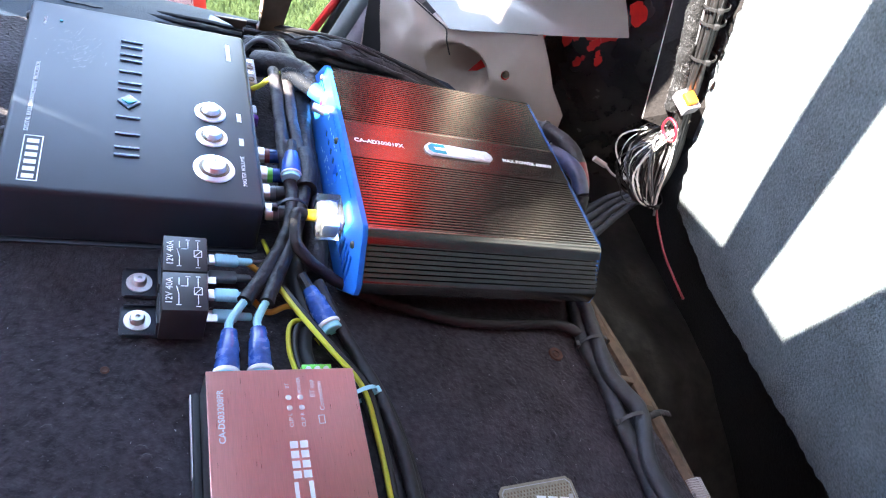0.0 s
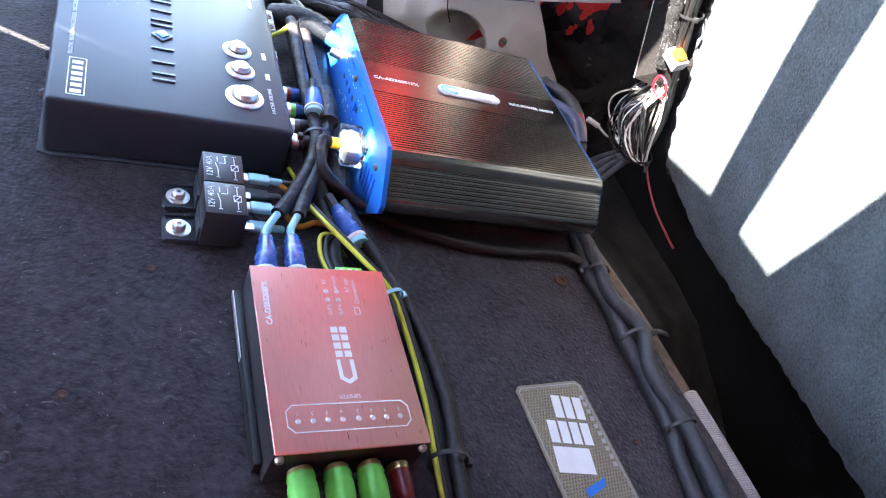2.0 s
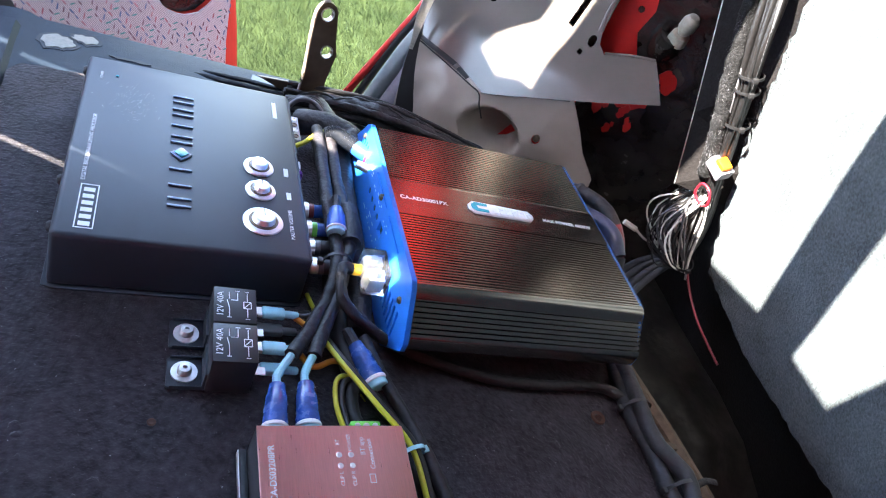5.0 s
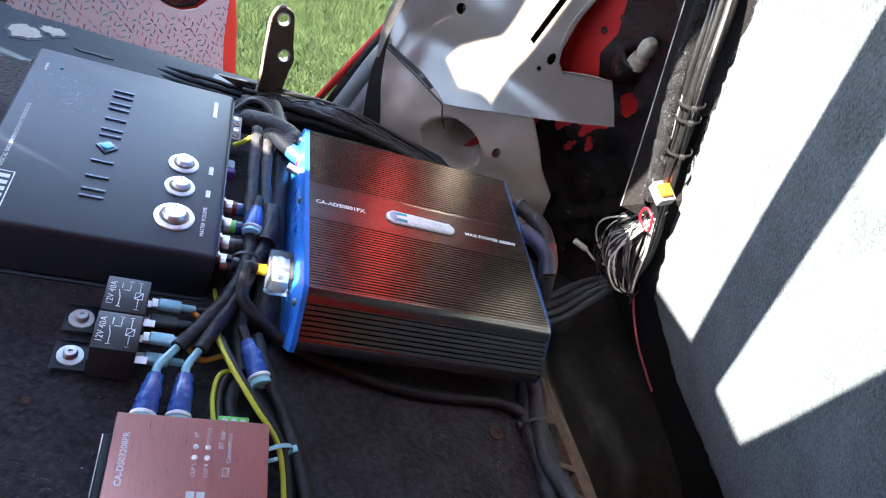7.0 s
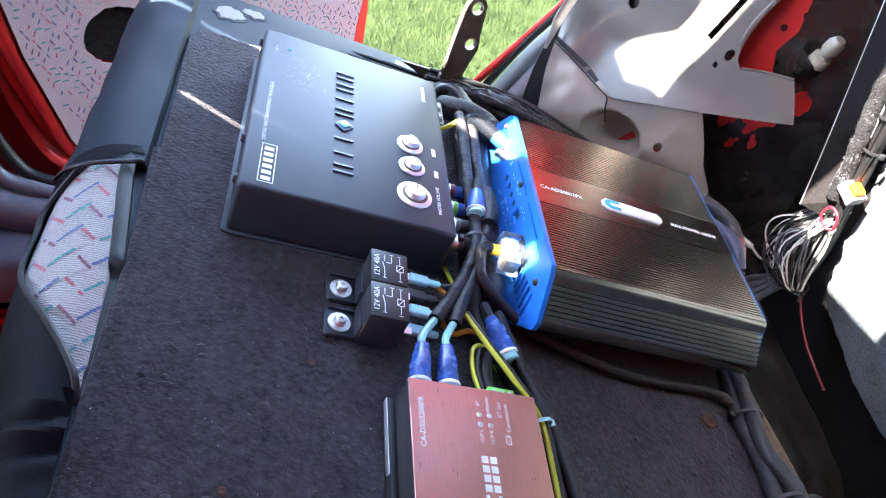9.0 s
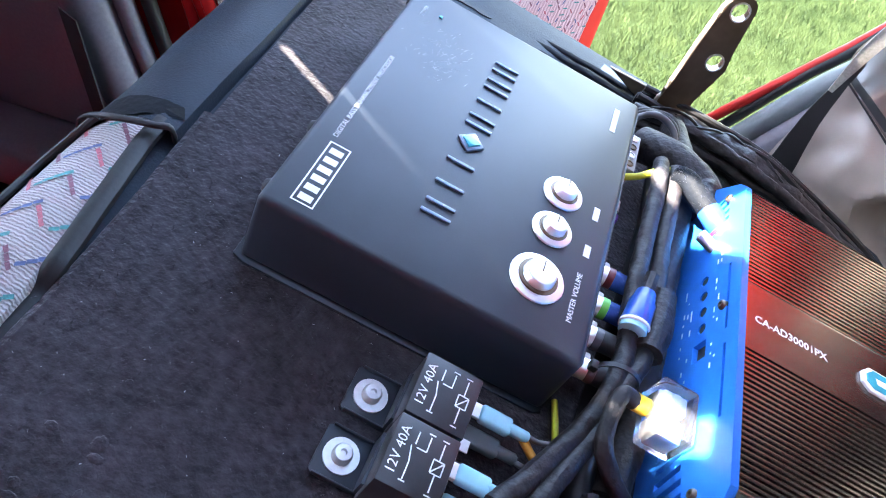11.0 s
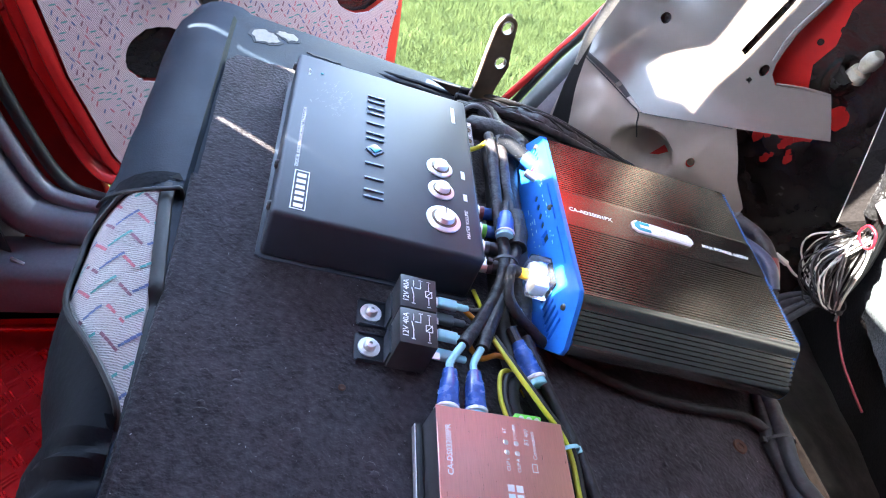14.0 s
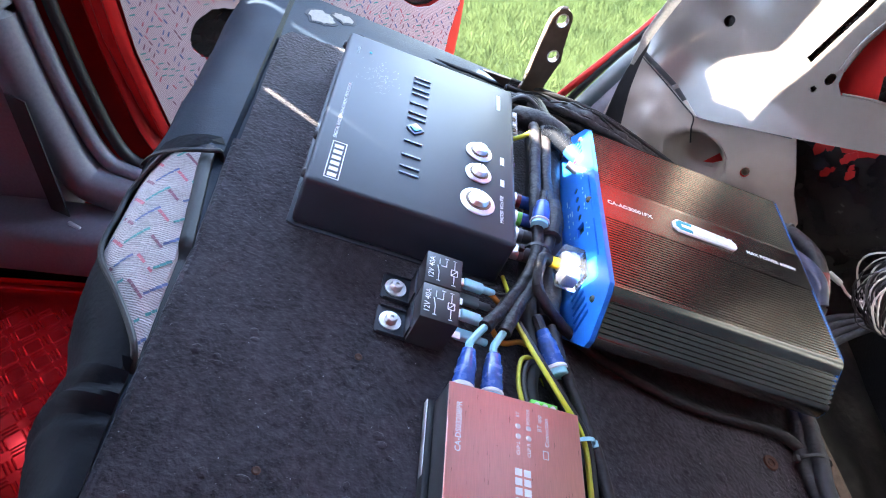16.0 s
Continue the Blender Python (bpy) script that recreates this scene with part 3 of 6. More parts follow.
def red_body():
    t = thing("inner_body_panel", "red painted inner body metal with black sound deadener patches", "car body", on_trim(-0.046), kind="structure")
    part("sheet", prism([(0.02, -0.15), (0.36, -0.15), (0.36, 0.36), (0.10, 0.36)], 0.002), RED_PAINT, t, "glossy red painted sheet metal")
    rng = random.Random(9)
    edge = [(0.165 + 0.195 * i / 24, 0.088 + 0.035 * i / 24 + 0.007 * noise.noise((i * 0.45, 2.0, 0.0)) - (0.006 if 5 < i < 9 else 0)) for i in range(25)]
    part("deadener", prism(edge + [(0.36, -0.15), (0.17, -0.15)], 0.003), BITUMEN, t, "brushed-on black bitumen coating")
    part("deadener", prism([(0.190, 0.30), (0.182, 0.25), (0.194, 0.21), (0.188, 0.18), (0.205, 0.15), (0.245, 0.12), (0.245, 0.07), (0.36, 0.07), (0.36, 0.36), (0.20, 0.36)], 0.003), BITUMEN, t)
    for s, z, r in ((0.192, 0.078, 0.006), (0.200, 0.086, 0.004), (0.222, 0.085, 0.005), (0.226, 0.092, 0.004), (0.216, 0.059, 0.0050), (0.2195, 0.066, 0.0028), (0.2385, 0.0725, 0.0048), (0.2335, 0.080, 0.0030), (0.2535, 0.144, 0.0090), (0.246, 0.150, 0.0070)):
        part("bare_patch", prism(circle(s, z, r, 14, r * 1.5, 0.004), 0.0034), RED_PAINT, t, "red paint showing through the coating")
    for s, z in ((0.178, 0.205), (0.19, 0.228)):
        part("hole", lathe([(0, 0.0), (0.004, 0.0), (0.004, 0.0035), (0, 0.0035)], 10), BITUMEN, t, "dark drilled hole", m=Matrix.Translation((s, z, 0)))
    # lamp socket with a cloudy bulb
    lamp = thing("lamp_socket", "cloudy white bulb in a black rubber lamp socket", "bulb socket", BOARD @ Matrix.Translation((0.487, 0.346, 0.205)))
    part("bulb", lathe([(0, 0.028), (0.006, 0.027), (0.010, 0.020), (0.010, 0.010), (0.006, 0.002), (0.004, 0)], 14, pose(0, 0, 0, 20, -10, 0)), SMOKE, lamp, "cloudy bulb")
    part("socket", lathe([(0.004, 0.002), (0.011, 0.0), (0.012, -0.012), (0.008, -0.016), (0.008, -0.03), (0, -0.03)], 14, pose(0, 0, 0, 20, -10, 0)), SMOKE, lamp, "yellowed holder")
    part("grommet", lathe([(0.012, 0.012), (0.017, 0.012), (0.021, 0.0), (0.02, -0.03), (0.012, -0.03)], 18, pose(0.0, 0.014, -0.012, 40, 0, -25)), BITUMEN, lamp, "black rubber grommet")


red_body()


def belt():
    t = thing("seat_belt", "seat belt webbing hanging by the pillar, coloured pale for sun and black for shade", "seat belt")
    def ribbon(pts, th=0.0014):
        b = bmesh.new()
        line = spline([p[:3] for p in pts], 8)
        rows = []
        for i, p in enumerate(line):
            k = i / 8
            a = min(int(k), len(pts) - 2)
            w = pts[a][3] + (pts[a + 1][3] - pts[a][3]) * (k - a)
            q = Vector((1, -0.35, 0.12)).normalized() * w / 2
            p = p + Vector((0, 0.0012 * noise.noise(p * 60), 0))
            rows.append([b.verts.new(p - q), b.verts.new(p), b.verts.new(p + q), b.verts.new(p + q + Vector((0, th, 0))), b.verts.new(p - q + Vector((0, th, 0)))])
        for a, c in zip(rows, rows[1:]):
            for k in range(5):
                b.faces.new((a[k], a[(k + 1) % 5], c[(k + 1) % 5], c[k]))
        return b
    # One belt: the upper length coloured as lit, the lower as shaded.
    part("upper_webbing", ribbon([(0.236, 0.452, 0.215, 0.014), (0.2265, 0.452, 0.138, 0.013), (0.2235, 0.451, 0.093, 0.011), (0.2250, 0.450, 0.052, 0.004)]), WEBBING_LIT, t, "upper webbing, coloured pale for the sun on it")
    part("lower_webbing", ribbon([(0.2285, 0.4515, 0.085, 0.004), (0.2290, 0.451, 0.055, 0.010), (0.2345, 0.450, 0.015, 0.017), (0.2455, 0.449, -0.028, 0.024), (0.256, 0.448, -0.075, 0.026)]), WEBBING_DARK, t, "lower webbing, coloured black for the shade on it")


belt()


def strip(line, r, mat, name, t, label="", flat=1.0):
    return part(name, tube(line, r, 10, 8, flat=flat), mat, t, label)


def door_aperture():
    t = thing("trim", "red door aperture with black rubber seal and dark trim", "door aperture", Matrix.Identity(4), kind="structure")
    rear = lambda o, y: [(0.46 + o, y, 0.42), (0.33 + o, y, 0.16), (0.232 + o, y, 0.004), (0.184 + o, y, -0.057), (0.141 + o, y, -0.119), (0.06 + o, y, -0.24), (0.0, y, -0.40)]
    strip([(0.535, 0.53, 0.42), (0.385, 0.53, 0.16), (0.265, 0.53, 0.004), (0.233, 0.53, -0.0345), (0.195, 0.53, -0.079), (0.156, 0.53, -0.125), (0.065, 0.53, -0.24), (0.0, 0.53, -0.40)], 0.0055, RED_PAINT, "flange", t, "red painted flange")
    strip(rear(0.035, 0.527), 0.0055, RUBBER, "seal", t, "black rubber door seal")
    strip(rear(0.050, 0.505), 0.014, TRIM_TEAL, "sill_trim", t, "grey-green plastic trim")
    strip(rear(0.078, 0.495), 0.021, TRIM_DARK, "sill_trim", t, "dark plastic trim")
    front = lambda o, y: [(-0.575 + o, y, 0.40), (-0.566 + o, y, 0.10), (-0.561 + o, y, -0.03), (-0.552 + o, y, -0.155), (-0.532 + o, y, -0.27), (-0.491 + o, y, -0.309), (-0.38 + o, y, -0.335), (-0.2, y, -0.345), (0.0, y, -0.40)]
    strip(front(0.004, 0.50), 0.010, RUBBER, "seal", t)
    strip(front(0.036, 0.540), 0.016, RED_PAINT, "flange", t, flat=0.5)
    strip(front(-0.022, 0.485), 0.013, TRIM_DARK, "seal_lip", t)
    strip([(p[0] - 0.062, 0.47, p[2] - 0.025) for p in front(0, 0)], 0.034, TRIM_DARK, "pillar_trim", t, "dark grey pillar trim")
    part("pillar_panel", boxed(-0.95, -0.63, 0.46, 0.60, -0.5, 0.65, 0.02), TRIM_DARK, t, "dark pillar trim")
    part("sill_cover", boxed(-0.95, 0.1, 0.37, 0.47, -0.46, -0.36, 0.022, 3), TRIM_DARK, t, "dark grey sill trim")
    part("rocker", boxed(-0.95, 0.6, 0.48, 0.60, -0.62, -0.40, 0.015), RED_PAINT, t, "red painted sill")
    part("jamb", boxed(-0.80, -0.50, 0.555, 0.575, -0.55, 0.66, 0.004), RED_PAINT, t, "red painted door jamb")
    part("quarter_panel", boxed(0.30, 0.62, 0.56, 0.58, -0.56, 0.15), RED_PAINT, t, "red quarter panel")
    part("roof_rail", boxed(-0.9, 0.8, 0.52, 0.60, 0.58, 0.70, 0.02), RED_PAINT, t, "red roof rail")
    part("rear_pillar", prism([(0.33, 0.15), (0.46, 0.15), (0.66, 0.69), (0.54, 0.69)], 0.05, 0.008, Matrix(((1, 0, 0, 0), (0, 0, 1, 0.50), (0, 1, 0, 0), (0, 0, 0, 1)))),
         RED_PAINT, t, "red painted rear pillar")
    belt_anchor = thing("belt_anchor", "dark seat belt and metal anchor on the sill", "belt anchor", Matrix.Identity(4))
    part("webbing", boxed(-0.020, 0.020, -0.001, 0.001, -0.13, 0.14, m=pose(-0.615, 0.425, -0.28, 0, 4, -20)), WEBBING_DARK, belt_anchor, "dark webbing")
    part("anchor", boxed(-0.012, 0.012, -0.003, 0.003, -0.02, 0.02, 0.002, m=pose(-0.585, 0.40, -0.375, 0, 10, -20)), ZINC, belt_anchor, "worn metal anchor plate")


door_aperture()


# ---- open far door ----
def dashes(place, cells, rng, sizes):
    """Coloured thread dashes, one mesh a colour; place maps (u, v) to a point and a normal."""
    meshes = [bmesh.new() for _ in range(4)]
    for u, v, a, c in cells:
        l, w = sizes[0] * rng.uniform(0.8, 1.2), sizes[1] * rng.uniform(0.85, 1.15)
        ca, sa = math.cos(a), math.sin(a)
        vs = []
        for p, q in ((-l, -w), (l, -w), (l, w), (-l, w)):
            pt, nn = place(u + p * ca - q * sa, v + p * sa + q * ca)
            vs.append(meshes[c].verts.new(pt + nn * 0.0006))
        meshes[c].faces.new(vs)
    return meshes


def far_door():
    o = Vector((-0.52, 0.50, 0))
    d = Vector((0.5, 0.37, 0)).normalized()
    n = Vector((d.y, -d.x, 0))
    m = Matrix(((d.x, 0, n.x, o.x), (d.y, 0, n.y, o.y), (0, 1, 0, 0), (0, 0, 0, 1)))
    t = thing("car_door", "open red rear door with pink-grey patterned cloth card", "car door", m)
    card = [(0.062, 0.30), (0.055, 0.0), (0.058, -0.115), (0.078, -0.26), (0.101, -0.33), (0.16, -0.44), (0.50, -0.46), (0.575, -0.36), (0.592, -0.25), (0.602, -0.205),
            (0.630, -0.12), (0.640, 0.0), (0.640, 0.30)]
    hole1, hole2 = circle(0.188, -0.118, 0.050, 64, 0.044, 0.003), circle(0.555, -0.072, 0.066, 64, 0.070, 0.003)
    part("door_card", plate([card, hole1, hole2], 0.004), FABRIC_DOOR, t, "pink-grey cloth door card with cut speaker holes", smooth=False)
    for h in (hole1, hole2):
        part("speaker_recess", plate([[(x * 1.0, y) for x, y in h]], 0.004, Matrix.Translation((0, 0, -0.0145))), BITUMEN, t, "dark speaker recess")
    part("door_shell", prism([(0.012, 0.30), (0.018, -0.1), (0.05, -0.29), (0.10, -0.47), (0.50, -0.50), (0.61, -0.40), (0.645, -0.20), (0.67, 0.0), (0.67, 0.30)], 0.05, 0.012,
                             Matrix.Translation((0, 0, -0.065))), RED_PAINT, t, "red painted door shell")
    part("card_border", prism([(0.034, 0.30), (0.052, 0.30), (0.050, 0.0), (0.054, -0.115), (0.074, -0.26), (0.097, -0.33), (0.082, -0.335), (0.058, -0.262), (0.036, -0.115), (0.031, 0.0)], 0.010, 0.002, Matrix.Translation((0, 0, -0.008))), RED_PAINT, t, "red painted edge beside the door card")
    part("window_crank", lathe([(0, 0.02), (0.012, 0.018), (0.015, 0.008), (0.012, 0), (0.005, -0.004), (0, -0.004)], 18, Matrix.Translation((0.268, -0.033, 0.03))), PLASTIC, t, "dark round crank knob")
    part("crank_arm", tube([(0.268, -0.03, 0.026), (0.262, 0.02, 0.02), (0.258, 0.06, 0.010)], 0.005, 8), PLASTIC, t)
    rng = random.Random(4)
    place = lambda u, v: (Vector((u, v, 0.004)), Vector((0, 0, 1)))
    cells = []
    inside = lambda x, y, cx, cy, rx, ry: ((x - cx) / rx) ** 2 + ((y - cy) / ry) ** 2 < 1.15
    for i in range(54):
        for j in range(58):
            u = 0.066 + i * 0.0106 + (j % 2) * 0.004
            v = 0.16 - j * 0.0100 + 0.004 * math.sin(i * 1.7)
            left = 0.055 + max(0, -0.1 - v) * 0.24
            right = 0.635 - max(0, -0.1 - v) * 0.28
            if not left + 0.006 < u < right or inside(u, v, 0.188, -0.118, 0.056, 0.050) or inside(u, v, 0.555, -0.072, 0.073, 0.077) or v < -0.40:
                continue
            c = (1, 2, 0, 3)[(i + 2 * (j // 3)) % 4] if rng.random() < 0.85 else rng.randrange(4)
            a = 0.0 if c == 0 else (1.1 if (i + j // 2) % 2 else 2.0)
            if rng.random() < 0.8:
                cells.append((u, v, a, c))
    for bm, mt, nm in zip(dashes(place, cells, rng, (0.0038, 0.0010)), (TEAL, NAVY, ROSE, MAROON), ("teal", "navy", "rose", "maroon")):
        part(nm + "_threads", bm, mt, t, smooth=False)["kind"] = "stuff"


far_door()


# ---- red chequer mat ----
def foot_mat():
    t = thing("foot_mat", "shiny red metallic chequer-plate foot mat", "car mat", pose(-0.66, 0.16, -0.50, 0, 0, 3))
    base = boxed(-0.28, 0.24, -0.36, 0.235, -0.006, 0.004, 0.012, 3)
    part("sheet", base, RED_MAT, t, "red metallic plate")
    part("rim", tube([(-0.25, 0.215, 0.006), (0.19, 0.215, 0.006), (0.218, 0.19, 0.006), (0.22, -0.33, 0.006)], 0.006, 8, 8, flat=0.7), RED_MAT, t)
    b = bmesh.new()
    for i in range(-9, 8):
        for j in range(-13, 7):
            cx, cy = i * 0.027, j * 0.027
            if not (-0.25 < cx < 0.19 and -0.33 < cy < 0.19):
                continue
            a = 45 if (i + j) % 2 else -45
            for k in (-1, 0, 1):
                at = pose(cx, cy, 0.003, 0, 0, a) @ Matrix.Translation((0, k * 0.0062, 0))
                v = [b.verts.new(at @ Vector(p)) for p in ((-0.0125, -0.0024, 0), (0.0125, -0.0024, 0), (0.0125, 0.0024, 0), (-0.0125, 0.0024, 0), (-0.0095, 0, 0.0034), (0.0095, 0, 0.0034))]
                for f in ((0, 1, 5, 4), (2, 3, 4, 5), (1, 2, 5), (3, 0, 4)):
                    b.faces.new([v[i] for i in f])
    part("tread_ribs", b, RED_MAT, t)["kind"] = "stuff"


foot_mat()


# ---- boot floor between the seat back and the box ----
def boot_floor():
    height = lambda x, y: -0.115 + 0.035 * math.exp(-((x - 0.45) / 0.035) ** 2) * (1 / (1 + math.exp(-(y - 0.02) * 40))) - 0.55 * max(0.0, min(0.30, 0.02 - y)) + 0.010 * noise.noise((x * 22, y * 14, 1.5))
    def sheet(x0, x1, nx, y0, y1, ny, lift, keep=None):
        bm = bmesh.new()
        rows = [[bm.verts.new((x0 + (x1 - x0) * i / nx, y0 + (y1 - y0) * j / ny, height(x0 + (x1 - x0) * i / nx, y0 + (y1 - y0) * j / ny) + lift)) for i in range(nx + 1)] for j in range(ny + 1)]
        for a, b in zip(rows, rows[1:]):
            for i in range(nx):
                if keep is None or keep(a[i].co):
                    bm.faces.new((a[i], a[i + 1], b[i + 1], b[i]))
        bmesh.ops.delete(bm, geom=[v for v in bm.verts if not v.link_faces], context="VERTS")
        return bm
    t = thing("boot_floor", "dusty black coated boot floor beside the seat", "car floor", kind="structure")
    part("floor_sheet", sheet(0.395, 0.665, 32, -0.62, 0.38, 120, 0.0), DUST, t, "black coated floor")
    # dust beside the amplifier, paling the floor as light would; it thins towards its border
    def dusty(p):
        d = math.hypot((p.x - 0.435) / 0.055, (p.y - 0.055) / 0.105)
        return d + 0.55 * noise.noise((p.x * 60, p.y * 60, 0.3)) + 0.5 * noise.noise((p.x * 260, p.y * 260, 4.0)) < 0.85
    part("dust", sheet(0.396, 0.53, 110, -0.09, 0.20, 220, 0.0012, dusty), DUST_LIT, t, "pale brown dust, also standing in for brighter light on the floor")["kind"] = "stuff"


boot_floor()


# ---- folded seat back ----
def edge_x(y):
    """The board's edge on the seat-top side."""
    return -0.151 - 0.075 * y


ROLL = [(0.012, -0.010), (-0.004, -0.004), (-0.022, -0.005), (-0.040, -0.014), (-0.054, -0.034), (-0.062, -0.066), (-0.058, -0.105), (-0.035, -0.14), (0.02, -0.155)]
ROLL_LINE = spline([(a, 0, b) for a, b in ROLL], 5)


def roll_point(y, u, out=0.0, extra=0.0):
    k = max(0.0, min(1.0, u)) * (len(ROLL_LINE) - 1)
    i = min(int(k), len(ROLL_LINE) - 2)
    p = ROLL_LINE[i].lerp(ROLL_LINE[i + 1], k - i)
    d = ROLL_LINE[i + 1] - ROLL_LINE[i]
    n = Vector((d.z, 0, -d.x)).normalized()
    if n.z < 0 and i < 8:
        n = -n
    n = n if n.x < 0.2 else -n
    slim = 1 - 0.55 * max(0.0, min(1.0, (-0.085 - y) / 0.12)) - 0.20 * math.exp(-((y + 0.105) / 0.045) ** 2)
    return Vector((edge_x(y) + p.x * slim * (1 + extra), y, p.z)) + n * out, n


def roll_sheet(y0, y1, ny, u0, u1, nu, out, wave=0.0, taper=None):
    bm = bmesh.new()
    rows = []
    for j in range(ny + 1):
        y = y0 + (y1 - y0) * j / ny
        a, b = (u0(y), u1(y))
        row = []
        for i in range(nu + 1):
            u = a + (b - a) * i / nu
            e = taper(y) if taper else 0.0
            p, n = roll_point(y, u, out * min(1.0, 0.05 + u / 0.14), e)
            p += n * (wave * noise.noise((y * 16, u * 5, 3.0)) + wave * 0.8 * math.exp(-((y + 0.150) / 0.018) ** 2) * math.sin(y * 300 + 9 * u + 1.5 * noise.noise((y * 20, u * 4, 0.0))))
            row.append(bm.verts.new(p))
        rows.append(row)
    for r, s in zip(rows, rows[1:]):
        for i in range(nu):
            bm.faces.new((r[i], r[i + 1], s[i + 1], s[i]))
    return bm


def seat():
    t = thing("folded_seat_back", "folded rear seat back in black leatherette over patterned cloth", "car seat")
    # padded core
    bm = bmesh.new()
    far, near = 0.434, -0.62
    rows = []
    for j in range(61):
        y = near + (far - near) * j / 60
        k = max(0.0, (y - (far - 0.030)) / 0.030)
        drop = 0.030 * (1 - math.sqrt(max(0.0, 1 - k * k)))
        c = 0.06 * y + 2.8 * max(0.0, y - 0.360)
        row = [bm.verts.new((0.375 - c, y, -0.155)), bm.verts.new((0.372 - c, y, -0.06)), bm.verts.new((0.36 - c, y, -0.009 - drop))]
        for i in range(13):
            p, n = roll_point(y, i / 12)
            row.append(bm.verts.new(p - n * 0.0006 - Vector((0, 0, drop if p.z > -0.08 else 0))))
        rows.append(row)
    for r, s in zip(rows, rows[1:]):
        for i in range(len(r) - 1):
            bm.faces.new((r[i], r[i + 1], s[i + 1], s[i]))
    bm.faces.new(rows[-1])
    bm.faces.new(rows[0][::-1])
    part("cushion", bm, LEATHER, t, "black leatherette cushion")
    lean = lambda y: 0.10 + 0.42 * max(0.0, min(1.0, (y + 0.130) / 0.11)) - (0.25 * max(0.0, (y - 0.05) / 0.035) ** 2 if y > 0.05 else 0)
    part("cloth_insert", roll_sheet(-0.118, 0.09, 34, lambda y: 0.115 + 0.085 * max(0.0, min(1.0, (y + 0.03) / 0.10)), lambda y: max(0.12, lean(y) + 0.02), 12, 0.004), FABRIC, t, "grey woven cloth with teal, red and navy dashes")
    part("cover_strip", roll_sheet(-0.140, 0.10, 34, lambda y: max(0.10, lean(y)), lambda y: 0.95, 12, 0.007, 0.003, lambda y: -0.02), COVER_DULL_SHADED, t, "dull black cover strip")
    part("upper_cover", roll_sheet(0.082, 0.378, 24, lambda y: 0.0, lambda y: 0.95, 14, 0.006, 0.004), LEATHER, t, "smooth black leatherette cover")
    # Same leatherette as above; its shadow is put into the darker colour.
    part("lower_cover", roll_sheet(-0.62, -0.130, 150, lambda y: 0.0, lambda y: 0.95, 40, 0.010, 0.005), COVER_DULL_SHADED, t, "wrinkled black cover, coloured darker for its shade")
    hem = [roll_point(0.084 - 0.012 * math.sin(math.pi * k / 10), 0.10 + 0.44 * k / 10, 0.010)[0] for k in range(11)]
    part("hem", tube(hem, 0.0022, 10, 4, flat=0.7), RUBBER, t, "black bound hem")
    hem = [roll_point(y, max(0.10, lean(y)), 0.008)[0] for y in (0.075, 0.05, 0.02, -0.01, -0.04, -0.07, -0.095, -0.115, -0.128)]
    part("hem", tube(hem, 0.0022, 8, 4), RUBBER, t)
    part("welt", tube([roll_point(y, 0.115 + 0.085 * max(0.0, min(1.0, (y + 0.03) / 0.10)), 0.0030)[0] for y in [0.088 - 0.0105 * k for k in range(21)]], 0.0056, 10, 3, flat=0.7), RUBBER, t, "black welt beside the carpet")
    def laid(bm):
        """Lays a patch over the rounded far edge."""
        for v in bm.verts:
            k = min(1.0, max(0.0, (v.co.y - (far - 0.030)) / 0.030))
            v.co.z -= 0.030 * (1 - math.sqrt(max(0.0, 1 - k * k)))
        return bm
    for cx, cy, rx, ry in ((-0.147, 0.372, 0.015, 0.013), (-0.124, 0.389, 0.012, 0.008)):
        part("torn_edge", laid(prism(circle(cx, cy, rx + 0.004, 22, ry + 0.0035, 0.006), 0.004, 0, Matrix.Translation((0, 0, -0.0128)))), RUBBER, t, "torn edge of the cover")
        part("worn_patch", laid(prism(circle(cx, cy, rx, 22, ry, 0.006), 0.0044, 0, Matrix.Translation((0, 0, -0.0126)))), CARBON, t, "worn patch with grey foam showing")
    part("tear", prism(circle(-0.079, 0.369, 0.020, 22, 0.0024, 0.004), 0.003, 0, Matrix.Translation((0, 0, -0.0115))), RUBBER, t, "small tear in the cover")
    rng = random.Random(8)
    cells = []
    for i in range(10):
        for j in range(26):
            u = 0.14 + j * 0.021
            y = -0.140 + i * 0.0225 + 0.014 * abs((j % 8) - 4) / 4
            if 0.135 + 0.085 * max(0.0, min(1.0, (y + 0.03) / 0.10)) < u < lean(y) - 0.01:
                cells.append((y, u, -0.6 if j % 8 < 4 else 0.6, (0, 2, 1, 3)[(i * 2 + j // 4) % 4]))
    def place(y, u):
        p, n = roll_point(y, u, 0.0042)
        return p, n
    meshes = [bmesh.new() for _ in range(4)]
    for y, u, a, c in cells:
        if rng.random() < 0.12:
            continue
        vs = []
        for p, q in ((-0.0026, -0.0013), (0.0026, -0.0011), (0.0026, 0.0013), (-0.0026, 0.0011)):
            dy, du = p * math.cos(a) - q * math.sin(a), (p * math.sin(a) + q * math.cos(a)) / 0.20
            pt, n = place(y + du * 0.2, u + dy / 0.20)
            vs.append(meshes[c].verts.new(pt + n * 0.0005))
        meshes[c].faces.new(vs)
    for bm, mt, nm in zip(meshes, (TEAL, NAVY, ROSE, MAROON), ("teal", "navy", "rose", "maroon")):
        part(nm + "_threads", bm, mt, t, smooth=False)["kind"] = "stuff"
